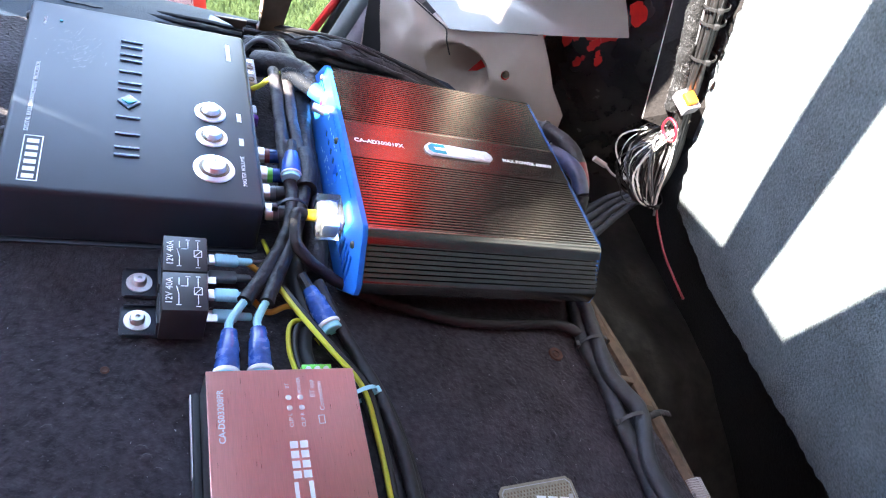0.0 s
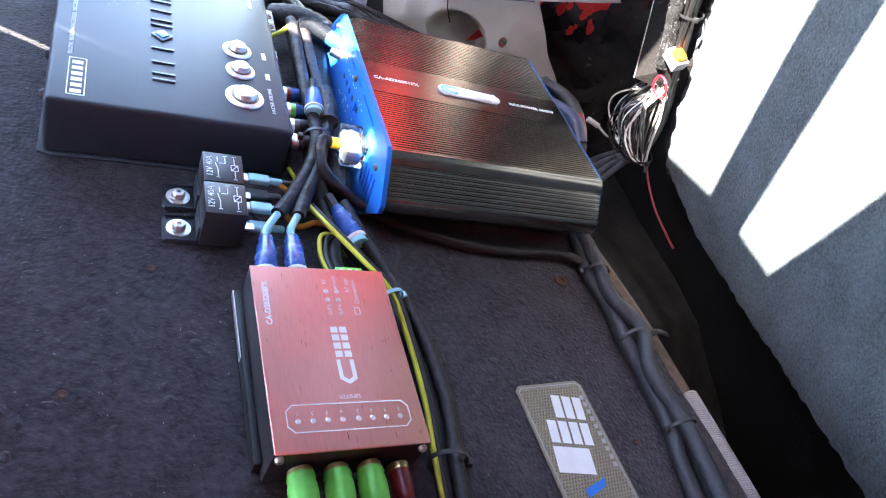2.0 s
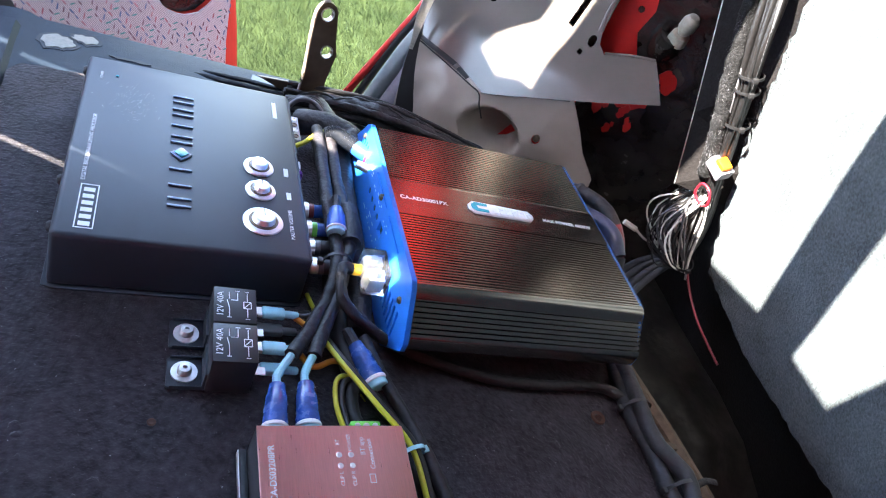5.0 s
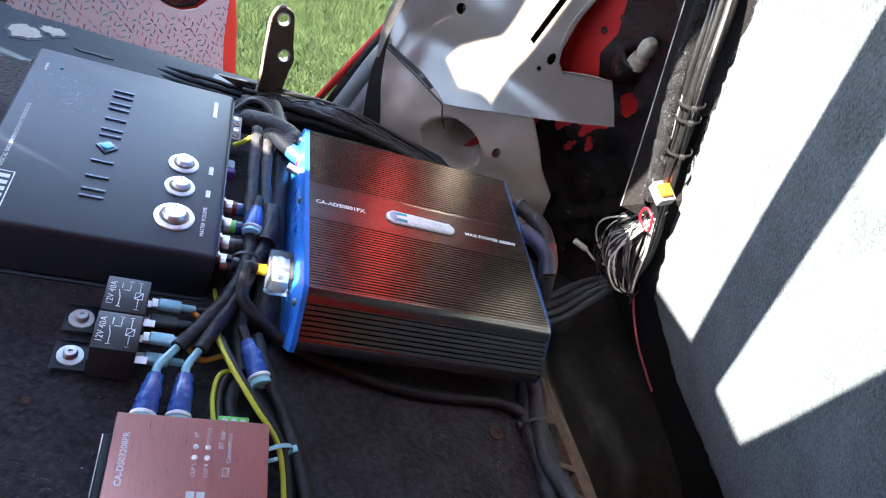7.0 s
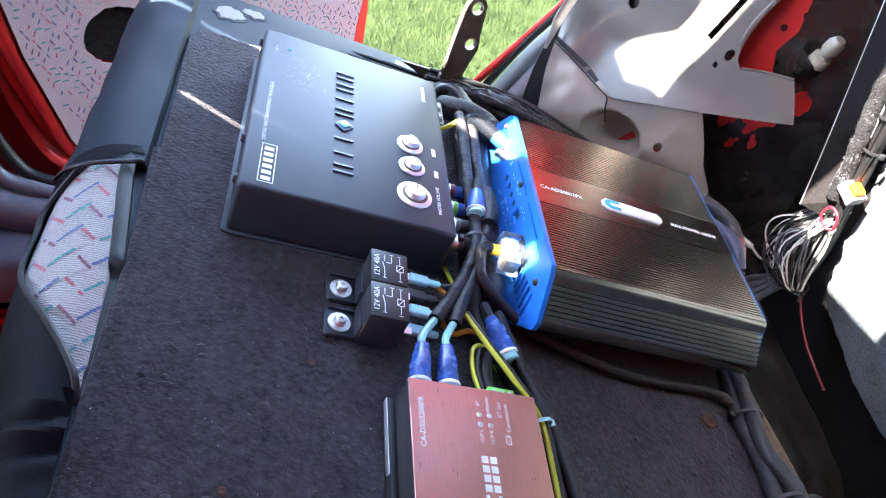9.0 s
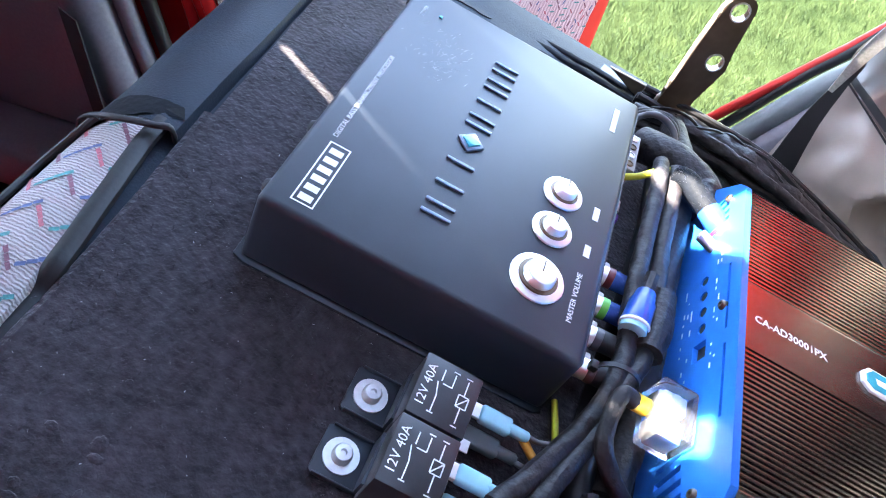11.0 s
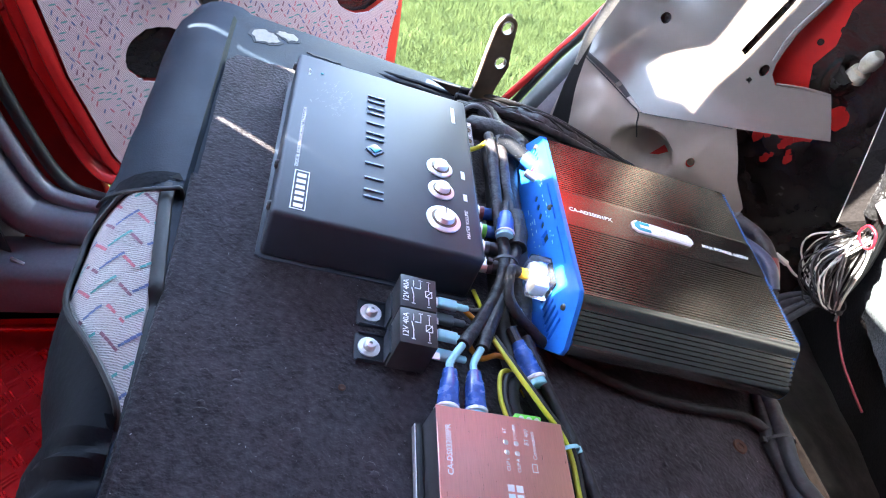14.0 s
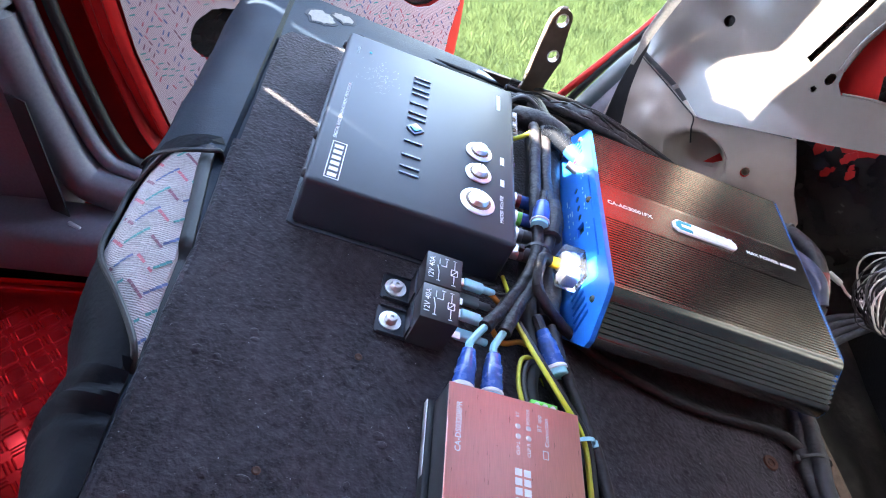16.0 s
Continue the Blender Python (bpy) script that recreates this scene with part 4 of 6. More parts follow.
    # dark strips that draw the cover's shadow fold along the far edge
    for k, (dy, r) in enumerate(((0.0, 0.0045), (0.012, 0.0035), (-0.012, 0.0040))):
        part("shadow_fold", tube([(-0.05, 0.381 + dy * 0.4, -0.014), (-0.01, 0.376 + dy * 0.8, -0.011), (0.03, 0.370 + dy, -0.007), (0.07, 0.364 + dy, -0.004), (0.12, 0.358 + dy, 0.0)], r, 8, 8, wrap=0.2, flat=0.5), COVER_DULL_SHADED, t, "dark strip drawn for the shadow fold of the cover")
    # raw side towards the boot
    part("side_cloth", tube([(0.398, 0.03, -0.014), (0.418, -0.09, -0.014), (0.430, -0.26, -0.014), (0.45, -0.6, -0.014)], 0.009, 8, 6), WOOD, t, "raw tan edge of the seat back")
    part("side_cloth", tube([(0.426, -0.155, -0.012), (0.435, -0.28, -0.012), (0.455, -0.6, -0.012)], 0.010, 8, 6), FABRIC, t, "speckled cloth edge of the seat back")


seat()


def carpet_board():
    rng = random.Random(2)
    corner = [(-0.110, -0.62), (-0.133, -0.20), (-0.140, -0.081), (-0.145, 0.005), (-0.157, 0.12), (-0.172, 0.288), (-0.165, 0.305), (0.02, 0.322), (0.355, 0.30), (0.376, 0.10), (0.393, -0.06), (0.416, -0.20), (0.445, -0.62)]
    pts = []
    for a, b in zip(corner, corner[1:] + corner[:1]):
        k = max(1, int(math.dist(a, b) / 0.008))
        for i in range(k):
            pts.append((a[0] + (b[0] - a[0]) * i / k + rng.uniform(-0.0004, 0.0004), a[1] + (b[1] - a[1]) * i / k + rng.uniform(-0.0012, 0.0012)))
    bm = plate([pts], -0.012)
    t = thing("carpeted_board", "black carpet-covered mounting board on the seat back", "board")
    part("carpet", bm, CARPET, t, "black fleecy carpet", smooth=False)
    part("binding", tube([(-0.1135, -0.60, -0.004), (-0.1350, -0.20, -0.004), (-0.1420, -0.081, -0.004), (-0.1470, 0.005, -0.004), (-0.1585, 0.11, -0.004)], 0.0042, 8, 10, wrap=0.05), CARPET, t, "turned-under edge of the carpet")
    fl = bmesh.new()
    for i in range(500):
        x, y = rng.uniform(-0.14, 0.37), rng.uniform(-0.35, 0.30)
        c = Vector((x, y, 0.0006))
        a, l = rng.uniform(0, 6.28), rng.uniform(0.0004, 0.0018)
        d = Vector((math.cos(a) * l, math.sin(a) * l, rng.uniform(0, 0.0012)))
        s = Vector((-math.sin(a), math.cos(a), 0)) * rng.uniform(0.00012, 0.0003)
        fl.faces.new([fl.verts.new(c - s), fl.verts.new(c + s), fl.verts.new(c + d)])
    part("lint", fl, PRINT_GREY, t, "pale lint", smooth=False)["kind"] = "stuff"
    tf = bmesh.new()
    for i in range(9000):
        x, y = rng.uniform(-0.15, 0.38), rng.uniform(-0.42, 0.31)
        c = Vector((x, y, 0))
        a, l = rng.uniform(0, 6.28), rng.uniform(0.0015, 0.004)
        d = Vector((math.cos(a) * l, math.sin(a) * l, rng.uniform(0.0006, 0.0022)))
        s = Vector((-math.sin(a), math.cos(a), 0)) * 0.0004
        tf.faces.new([tf.verts.new(c - s), tf.verts.new(c + s), tf.verts.new(c + d)])
    part("carpet_fuzz", tf, CARPET, t, smooth=False)["kind"] = "stuff"
    pits = bmesh.new()
    for i in range(46):
        x, y = (rng.uniform(-0.12, 0.03), rng.uniform(-0.24, -0.04)) if i % 3 else (rng.uniform(0.17, 0.32), rng.uniform(-0.28, -0.05))
        r = rng.uniform(0.0012, 0.0030)
        lathe([(r * 1.6, -0.0003), (r * 1.1, r * 0.22), (r * 0.5, r * 0.34), (0, r * 0.30)], 7, Matrix.Translation((x, y, 0.0001)) @ Matrix.Diagonal((rng.uniform(0.6, 1.4), rng.uniform(0.6, 1.4), 1, 1)), pits)
    part("nap", pits, CARPET, t, "worn nap of the carpet", smooth=False)["kind"] = "stuff"
    part("paper_scrap", prism([(-0.004, -0.004), (0.004, -0.003), (0.001, 0.005)], 0.0006, 0, pose(0.360, -0.008, 0.004, 25, 0, 20)), PRINT, t, "white paper scrap")
    part("screw_cup", lathe([(0.0035, 0), (0.0068, 0), (0.0062, 0.0016), (0.0035, 0.0010)], 16), RUST, t, "brown screw cup", m=Matrix.Translation((0.331, -0.042, 0)))
    for x, y in ((0.394, -0.066), (0.402, -0.094)):
        part("edge_clip", boxed(-0.008, 0.008, -0.003, 0.003, -0.006, 0.002, 0.001, m=pose(x, y, 0, 0, 0, -12)), WOOD, t, "tan edge clip")
    for x, y in ((-0.015, -0.066), (-0.057, -0.164), (0.331, -0.042), (0.334, -0.203), (0.357, -0.012)):
        part("screw", lathe([(0.0028, 0), (0.0028, 0.0006), (0.0020, 0.0011), (0.0010, 0.0006), (0, 0.0006)], 10), RUST, t, "brown countersunk screw", m=Matrix.Translation((x, y, 0)))


carpet_board()


# ---- bass processor ----
def screw_on(parent, m, r=0.003, mat=None):
    b = part("screw", lathe([(0, -0.001), (r, -0.001), (r, r * 0.3), (r * 0.7, r * 0.7), (r * 0.35, r * 0.7), (r * 0.25, r * 0.35), (0, r * 0.35)], 12), mat or ZINC, parent, m=m)
    return b


def processor():
    t = thing("bass_processor", "matt black metal bass processor with three chrome knobs", "audio processor", BOARD @ pose(-0.012, 0.161, 0, 0, 0, 3.0))
    w, d, h = 0.0871, 0.1146, 0.0455
    bm = boxed(-w, w, -d - 0.0015, d, 0.0015, h, 0.0040, 4)
    for v in bm.verts:
        if v.co.y < -d + 0.01 and v.co.z < 0.02:
            v.co.y -= 0.0045
    part("housing", bm, PAINT_BLACK, t, "satin black folded steel housing")
    part("mounting_flange", prism([(-w - 0.003, -d - 0.006), (-w + 0.004, -d - 0.0085), (w - 0.004, -d - 0.0085), (w + 0.001, -d - 0.006), (w + 0.001, d + 0.012), (-w - 0.003, d + 0.012)], 0.002, 0.0006), PAINT_BLACK, t, "thin black base flange")
    for y, r, cap in ((-0.0108, 0.0125, 0.0062), (-0.0415, 0.0122, 0.0062), (-0.0788, 0.0155, 0.0080)):
        k = part("knob", lathe([(r * 0.98, 0), (r, 0.0008), (r * 0.97, 0.0016), (r * 0.80, 0.0022), (cap * 1.15, 0.0026), (cap * 1.06, 0.0062), (cap * 0.94, 0.0072), (cap * 0.5, 0.0076), (0, 0.0074)], 28),
                 CHROME, t, "bright chrome knob", m=Matrix.Translation((0.0517, y, h)))
        part("dark_ring", lathe([(cap * 1.12, 0.0024), (cap * 1.42, 0.0024), (cap * 1.36, 0.0030), (cap * 1.12, 0.0031)], 28), STEEL_DARK, k, "dark gap round the cap")
        part("pointer", boxed(-0.0004, 0.0004, 0, cap * 0.9, 0.0073, 0.0079), STEEL_DARK, k)
    top = lambda x, y, r=90: pose(x, y, h + 0.0001, 0, 0, r)
    # raised emblem, as plain strokes, with a turquoise diamond
    for i in range(8):
        y = -0.0696 + i * 0.0197
        if i == 3:
            part("diamond", prism([(0, -0.0085), (0.0085, 0), (0, 0.0085), (-0.0085, 0)], 0.0016, 0.0004), EMBOSS, t, m=top(-0.009, y, 0))
            part("diamond_inlay", prism([(0, -0.0055), (0.0055, 0), (0, 0.0055), (-0.0055, 0)], 0.0012, 0.0002), GEM, t, "turquoise diamond inlay", m=top(-0.009, y, 0) @ Matrix.Translation((0, 0, 0.0014)))
        else:
            b = bmesh.new()
            for dy in ((-0.0042, 0.0042) if i in (0, 4, 6, 7) else (0.0,)):
                box(b, -0.0085, 0.0085, dy - 0.0011, dy + 0.0011, 0, 0.0013, 0.0004)
            part("emblem_stroke", b, EMBOSS, t, "raised dark blue stroke", m=top(-0.009, y, 0))
    # framed badge as plain bars
    b = plate([[(-0.023, -0.006), (0.023, -0.006), (0.023, 0.006), (-0.023, 0.006)], [(-0.0222, -0.0052), (0.0222, -0.0052), (0.0222, 0.0052), (-0.0222, 0.0052)]], 0.00012)
    for k in range(6):
        box(b, -0.0205 + k * 0.0071, -0.0205 + k * 0.0071 + 0.0042, -0.0036, 0.0036, 0, 0.00012)
    part("badge", b, PRINT, t, "white printed badge", m=top(-0.0680, -0.0850))
    lettering("DIGITAL BASS ENHANCEMENT PROCESSOR", 0.0042, top(-0.0735, -0.016), t, spacing=1.02)
    lettering("POWER", 0.0034, top(-0.0745, 0.085), t)
    lettering("MASTER VOLUME", 0.0044, top(0.0740, -0.0775), t)
    for y, l in ((-0.043, 0.009), (-0.012, 0.011), (0.082, 0.026)):
        part("printed_bar", boxed(-l / 2, l / 2, -0.0019, 0.0019, 0, 0.00012), PRINT, t, m=top(0.0745 if y < 0.05 else 0.071, y))
    part("indicator", lathe([(0, 0.0012), (0.0012, 0.0008), (0.0014, 0)], 10), GEM, t, "tiny indicator lamp", m=top(-0.063, 0.087))
    # end panel with sockets
    part("end_panel", boxed(w, w + 0.0012, -d + 0.004, d - 0.004, 0.004, h - 0.004), PAINT_BLACK, t)
    b = bmesh.new()
    for k in range(7):
        box(b, 0, 0.0003, 0.03 + k * 0.005, 0.0334 + k * 0.005, 0.030, 0.040)
    part("end_print", b, PRINT, t, "white print beside the sockets", m=Matrix.Translation((w + 0.0012, 0, 0)))
    block = part("terminal_block", boxed(w + 0.001, w + 0.011, 0.060, 0.099, 0.014, 0.033, 0.001), PRINT_GREY, t, "pale grey screw terminal block")
    for k in range(4):
        part("terminal_screw", lathe([(0.0030, 0), (0.0030, 0.0008), (0.0022, 0.0010), (0.0018, 0.0004), (0, 0.0004)], 12), ZINC if k % 2 else STEEL_DARK, block, m=Matrix.Translation((w + 0.006, 0.0655 + 0.0092 * k, 0.033)))
    socket = part("data_plug", boxed(w + 0.001, w + 0.009, 0.022, 0.034, 0.014, 0.028, 0.002), PRINT, t, "white data plug")
    part("tip", boxed(w + 0.002, w + 0.010, 0.015, 0.022, 0.016, 0.027, 0.002), VIOLET, socket, "violet tip")
    for i, y in enumerate((-0.024, -0.048, -0.070, -0.092)):
        s = part("socket", lathe([(0.0055, 0), (0.0055, 0.003), (0.0042, 0.003), (0.0042, 0.010), (0, 0.010)], 16), ZINC, t, "plated phono socket", m=Matrix.Translation((w + 0.001, y, 0.022)) @ pose(0, 0, 0, 0, 90, 0))
    for y in (0.102, -0.05, -0.100):
        screw_on(t, Matrix.Translation((-w, y, 0.036)) @ pose(0, 0, 0, 0, -90, 0), 0.0042, PLASTIC)
    # thin scuffs on the lid
    b = bmesh.new()
    rng = random.Random(1)
    for k in range(90):
        x, y = rng.gauss(-0.050, 0.010), rng.gauss(0.052, 0.012)
        l = rng.uniform(0.0006, 0.0022)
        box(b, -l, l, -0.00007, 0.00007, 0, 0.00005, m=pose(x, y, 0, 0, 0, rng.gauss(60, 30)))
    part("scuffs", b, PRINT_GREY, t, "pale scuffs", m=Matrix.Translation((0, 0, h)))["kind"] = "stuff"


processor()


# ---- amplifier ----
def amplifier():
    t = thing("amplifier", "black ribbed aluminium amplifier with blue end plates", "amplifier", BOARD @ pose(0.2485, 0.115, 0, 0, 0, 2.0))
    L, T, E, H = 0.105, 0.1025, 0.129, 0.0755
    prof = [(-T + 0.002, 0.004), (-E + 0.003, 0.031), (-E + 0.0005, 0.034), (-E, 0.036), (-E, 0.0455), (-E + 0.0012, 0.0475)]
    # ribs on the sloping side, between two smooth lips
    n, lo, hi = 7, (-E + 0.0012, 0.0475), (-T - 0.0060, H - 0.0085)
    for i in range(n):
        for a, dep in ((0.03, 0.0), (0.50, 0.0), (0.51, 0.0024), (0.99, 0.0024)):
            k = (i + a) / n
            prof.append((lo[0] + (hi[0] - lo[0]) * k + dep, lo[1] + (hi[1] - lo[1]) * k - dep * 0.5))
    prof += [(hi[0], hi[1]), (-T - 0.0042, H - 0.0048), (-T - 0.0020, H - 0.0018), (-T + 0.0005, H - 0.0004), (-T + 0.003, H)]
    pitch = 0.00305
    y = -T + 0.004
    while y < T - 0.005:
        if -0.023 < y < 0.021:
            prof += [(y, H), (0.0225, H)]
            y = 0.0235
            continue
        prof += [(y, H - 0.00035), (y + pitch * 0.06, H - 0.00005), (y + pitch * 0.28, H), (y + pitch * 0.50, H - 0.00005), (y + pitch * 0.56, H - 0.00035), (y + pitch * 0.57, H - 0.0036), (y + pitch * 0.98, H - 0.0036)]
        y += pitch
    prof += [(T - 0.003, H), (T + 0.002, H - 0.003), (E, 0.040), (E, 0.035), (T - 0.002, 0.004)]
    bm = bmesh.new()
    a = [bm.verts.new((-L, y, z)) for y, z in prof]
    b = [bm.verts.new((L, y, z)) for y, z in prof]
    for i in range(len(prof)):
        j = (i + 1) % len(prof)
        bm.faces.new((a[i], a[j], b[j], b[i]))
    bm.faces.new(a)
    bm.faces.new(b)
    part("heat_sink", bm, AMP_BLACK, t, "ribbed black anodised heat sink")
    part("name_band", boxed(-L, L, -0.0225, 0.0220, H - 0.001, H + 0.0002), AMP_BAND, t, "smooth black band", smooth=False)
    end = [(-T + 0.003, 0.002), (-E - 0.001, 0.033), (-E - 0.001, 0.041), (-T - 0.004, H - 0.004), (-T + 0.003, H + 0.001), (T - 0.003, H + 0.001), (T + 0.004, H - 0.004), (E + 0.001, 0.041), (E + 0.001, 0.033), (T - 0.003, 0.002)]
    slots = []
    for k in range(6):
        y0 = -0.109 + k * 0.0078
        slots.append([(y0, 0.020), (y0 + 0.0036, 0.020), (y0 + 0.0086, 0.044 - 0.0012 * k), (y0 + 0.0050, 0.044 - 0.0012 * k)])
    for k in range(4):
        y0 = 0.080 + k * 0.0066
        slots.append([(y0, 0.036), (y0 + 0.0030, 0.036), (y0 + 0.0060, 0.062), (y0 + 0.0030, 0.062)])
    for y0, y1 in ((-0.062, -0.018), (-0.008, 0.040)):
        slots.append([(y0, 0.0655), (y1, 0.0655), (y1, 0.0675), (y0, 0.0675)])
    slots.append([(-0.018, 0.040), (-0.006, 0.040), (-0.006, 0.051), (-0.018, 0.051)])
    slots += [circle(0.004 + 0.0125 * k, 0.046 - 0.0005 * k, 0.0034, 12) for k in range(4)]
    for s, nm in ((-1, "end_plate"), (1, "end_plate")):
        m = Matrix(((0, 0, s, s * L), (1, 0, 0, 0), (0, 1, 0, 0), (0, 0, 0, 1)))
        p = part(nm, plate([end if s < 0 else [(y * 0.985, z * 0.975 + 0.001) for y, z in end]] + (slots if s < 0 else []), 0.004 if s < 0 else 0.0016, m), BLUE, t, "blue anodised end plate", smooth=False)
        part("backing", prism([(yy * 0.985, 0.004 + zz * 0.94) for yy, zz in end], 0.0006, 0, Matrix.Translation((s * 0.0002, 0, 0)) @ m), PLASTIC, p, "black backing behind the slots")
        for yy, zz in ((-0.097, 0.052), (0.010, 0.063), (0.101, 0.062)):
            screw_on(p, m @ Matrix.Translation((yy, zz, 0.004 if s < 0 else 0.0016)), 0.0030, STEEL_DARK)
        if s < 0:
            for k in range(4):
                part("trim_pot", lathe([(0, 0.0015), (0.0026, 0.0015), (0.003, 0), (0.003, -0.002), (0, -0.002)], 12), PLASTIC, p, "black trim control", m=m @ Matrix.Translation((0.004 + 0.0125 * k, 0.046 - 0.0005 * k, 0.002)))
            b = bmesh.new()
            rng = random.Random(6)
            for k in range(34):
                yy, zz = rng.uniform(-0.03, 0.055), rng.choice((0.0275, 0.031, 0.0345, 0.055, 0.058))
                ln = rng.uniform(0.001, 0.004)
                box(b, yy, yy + ln, zz, zz + 0.0011, 0.004, 0.0041, m=m)
            part("print_marks", b, PRINT, p, "small white print")["kind"] = "stuff"
    lettering("CA-AD30001PX", 0.0064, pose(-0.0775, -0.001, H + 0.0003, 0, 0, 0), t, bold=0.0001)
    lettering("MAX POWER 6000W", 0.0058, pose(0.068, -0.001, H + 0.0003, 0, 0, 0), t, bold=0.0001)
    badge = part("badge", prism([(-0.036, -0.004), (-0.031, -0.0085), (0.030, -0.0085), (0.034, -0.004), (0.034, 0.001), (0.030, 0.005), (0.012, 0.0062), (-0.006, 0.007), (-0.031, 0.0075), (-0.036, 0.003)], 0.0022, 0.0005,
                                Matrix.Translation((-0.002, 0.0, H)) @ Matrix.Diagonal((0.93, 0.93, 1, 1))), BADGE, t, "raised chrome name badge")
    part("badge_inlay", prism([(-0.0335, -0.003), (-0.029, -0.0065), (-0.016, -0.0065), (-0.016, -0.003), (-0.027, -0.0025), (-0.028, 0.002), (-0.016, 0.0025), (-0.016, 0.0055), (-0.029, 0.006), (-0.0335, 0.002)], 0.0006, 0,
                              Matrix.Translation((-0.002, 0, H + 0.0021)) @ Matrix.Diagonal((0.93, 0.93, 1, 1))), GEM, badge, "pale blue inlay")
    b = bmesh.new()
    for k in range(6):
        box(b, -0.011 + k * 0.0072, -0.0065 + k * 0.0072, -0.0062, -0.001, 0, 0.0006, m=Matrix.Translation((-0.002, 0, H + 0.0021)) @ Matrix.Diagonal((0.93, 0.93, 1, 1)))
        if k > 0:
            box(b, -0.011 + k * 0.0072, -0.0065 + k * 0.0072, 0.0005, 0.0048, 0, 0.0006, m=Matrix.Translation((-0.002, 0, H + 0.0021)) @ Matrix.Diagonal((0.93, 0.93, 1, 1)))
    part("badge_bars", b, BADGE, badge, "polished bars")
    # clear terminal cover
    m = Matrix.Translation((-L - 0.005, -0.060, 0.040))
    c = part("terminal_cover", boxed(-0.020, 0.0, -0.013, 0.017, -0.011, 0.012, 0.0015, 2, m), CLEAR, t, "clear plastic terminal cover")
    for k in range(2):
        b = boxed(-0.016, -0.003, -0.010 + k * 0.014, 0.000 + k * 0.014, -0.009, 0.004, 0.001, 2, m)
        part("terminal", b, ZINC, c, "plated power terminal")
        part("terminal_screw", lathe([(0, 0.004), (0.003, 0.004), (0.0035, 0.002), (0.0035, 0)], 12, m @ Matrix.Translation((-0.010, -0.005 + k * 0.014, 0.004))), ZINC, c)


amplifier()


# ---- relays ----
def relay(x, y, turn):
    t = thing("relay", "black automotive relay with metal mounting tab and printed circuit", "relay", BOARD @ pose(x, y, 0, 0, 0, turn), group="pair of relays")
    part("case", boxed(-0.0143, 0.0143, -0.0158, 0.0158, 0.004, 0.037, 0.0008, 2), PLASTIC, t, "black plastic case")
    part("base", boxed(-0.013, 0.0150, -0.0140, 0.0140, 0.002, 0.006, 0.0005, 1), PLASTIC, t)
    tab = part("mounting_tab", prism([(-0.038, -0.011), (-0.036, -0.0125), (-0.014, -0.0125), (-0.014, 0.0125), (-0.036, 0.0125), (-0.038, 0.011)], 0.0016, 0.0003, Matrix.Translation((0, 0, 0.0008))), PAINT_BLACK, t, "black steel mounting tab")
    for e in (-0.0125, 0.0117):
        part("tab_rim", boxed(-0.036, -0.0145, e, e + 0.0008, 0.0020, 0.0046, 0.0002, 1), PAINT_BLACK, tab)
    part("tab_rise", boxed(-0.0157, -0.0143, -0.0125, 0.0125, 0.0008, 0.018), PAINT_BLACK, tab)
    part("washer", lathe([(0.003, 0), (0.0085, 0), (0.0085, 0.0012), (0.003, 0.0012)], 24), ZINC, tab, "bright plated washer", m=Matrix.Translation((-0.027, 0, 0.0025)))
    part("screw", lathe([(0.0048, 0), (0.0048, 0.003), (0.0038, 0.0048), (0.0016, 0.0050), (0.0014, 0.0030), (0, 0.0030)], 14), ZINC, tab, "bright screw head", m=Matrix.Translation((-0.027, 0, 0.0037)))
    for yy, z in ((0.009, 0.020), (0.000, 0.012), (-0.009, 0.020)):
        part("pin", boxed(0.014, 0.022, yy - 0.003, yy + 0.003, z - 0.0004, z + 0.0004), ZINC, t, "flat plated pin")
    m = lambda a, b, r=90: pose(a, b, 0.0371, 0, 0, r)
    lettering("12V 40A", 0.0062, m(-0.0098, 0), t)
    b = bmesh.new()
    def line(x0, y0, x1, y1, w=0.0003):
        dx, dy = x1 - x0, y1 - y0
        box(b, 0, math.hypot(dx, dy), -w, w, 0, 0.0001, m=pose(x0, y0, 0, 0, 0, math.degrees(math.atan2(dy, dx))))
    for q in ((-0.004, -0.011, -0.004, -0.003), (-0.004, -0.003, -0.0055, 0.004), (-0.004, 0.005, -0.004, 0.011), (0.0015, 0.011, 0.0015, 0.004), (0.0015, 0.004, -0.003, 0.004),
              (0.008, -0.011, 0.008, -0.003), (0.008, 0.003, 0.008, 0.011), (0.0055, -0.003, 0.0105, -0.003), (0.0055, 0.003, 0.0105, 0.003), (0.0055, -0.003, 0.0055, 0.003), (0.0105, -0.003, 0.0105, 0.003),
              (0.0055, -0.003, 0.0105, 0.003), (-0.0055, -0.0115, -0.0025, -0.0115), (0.0065, -0.0125, 0.0095, -0.0125), (0.0, 0.0122, 0.003, 0.0122), (0.0065, 0.0122, 0.0095, 0.0122)):
        line(*q)
    part("circuit_print", b, PRINT, t, "printed circuit symbol", m=Matrix.Translation((0, 0, 0.0371)))
    return t


relay(0.0268, 0.0050, 2)
relay(0.0278, -0.0277, 2)


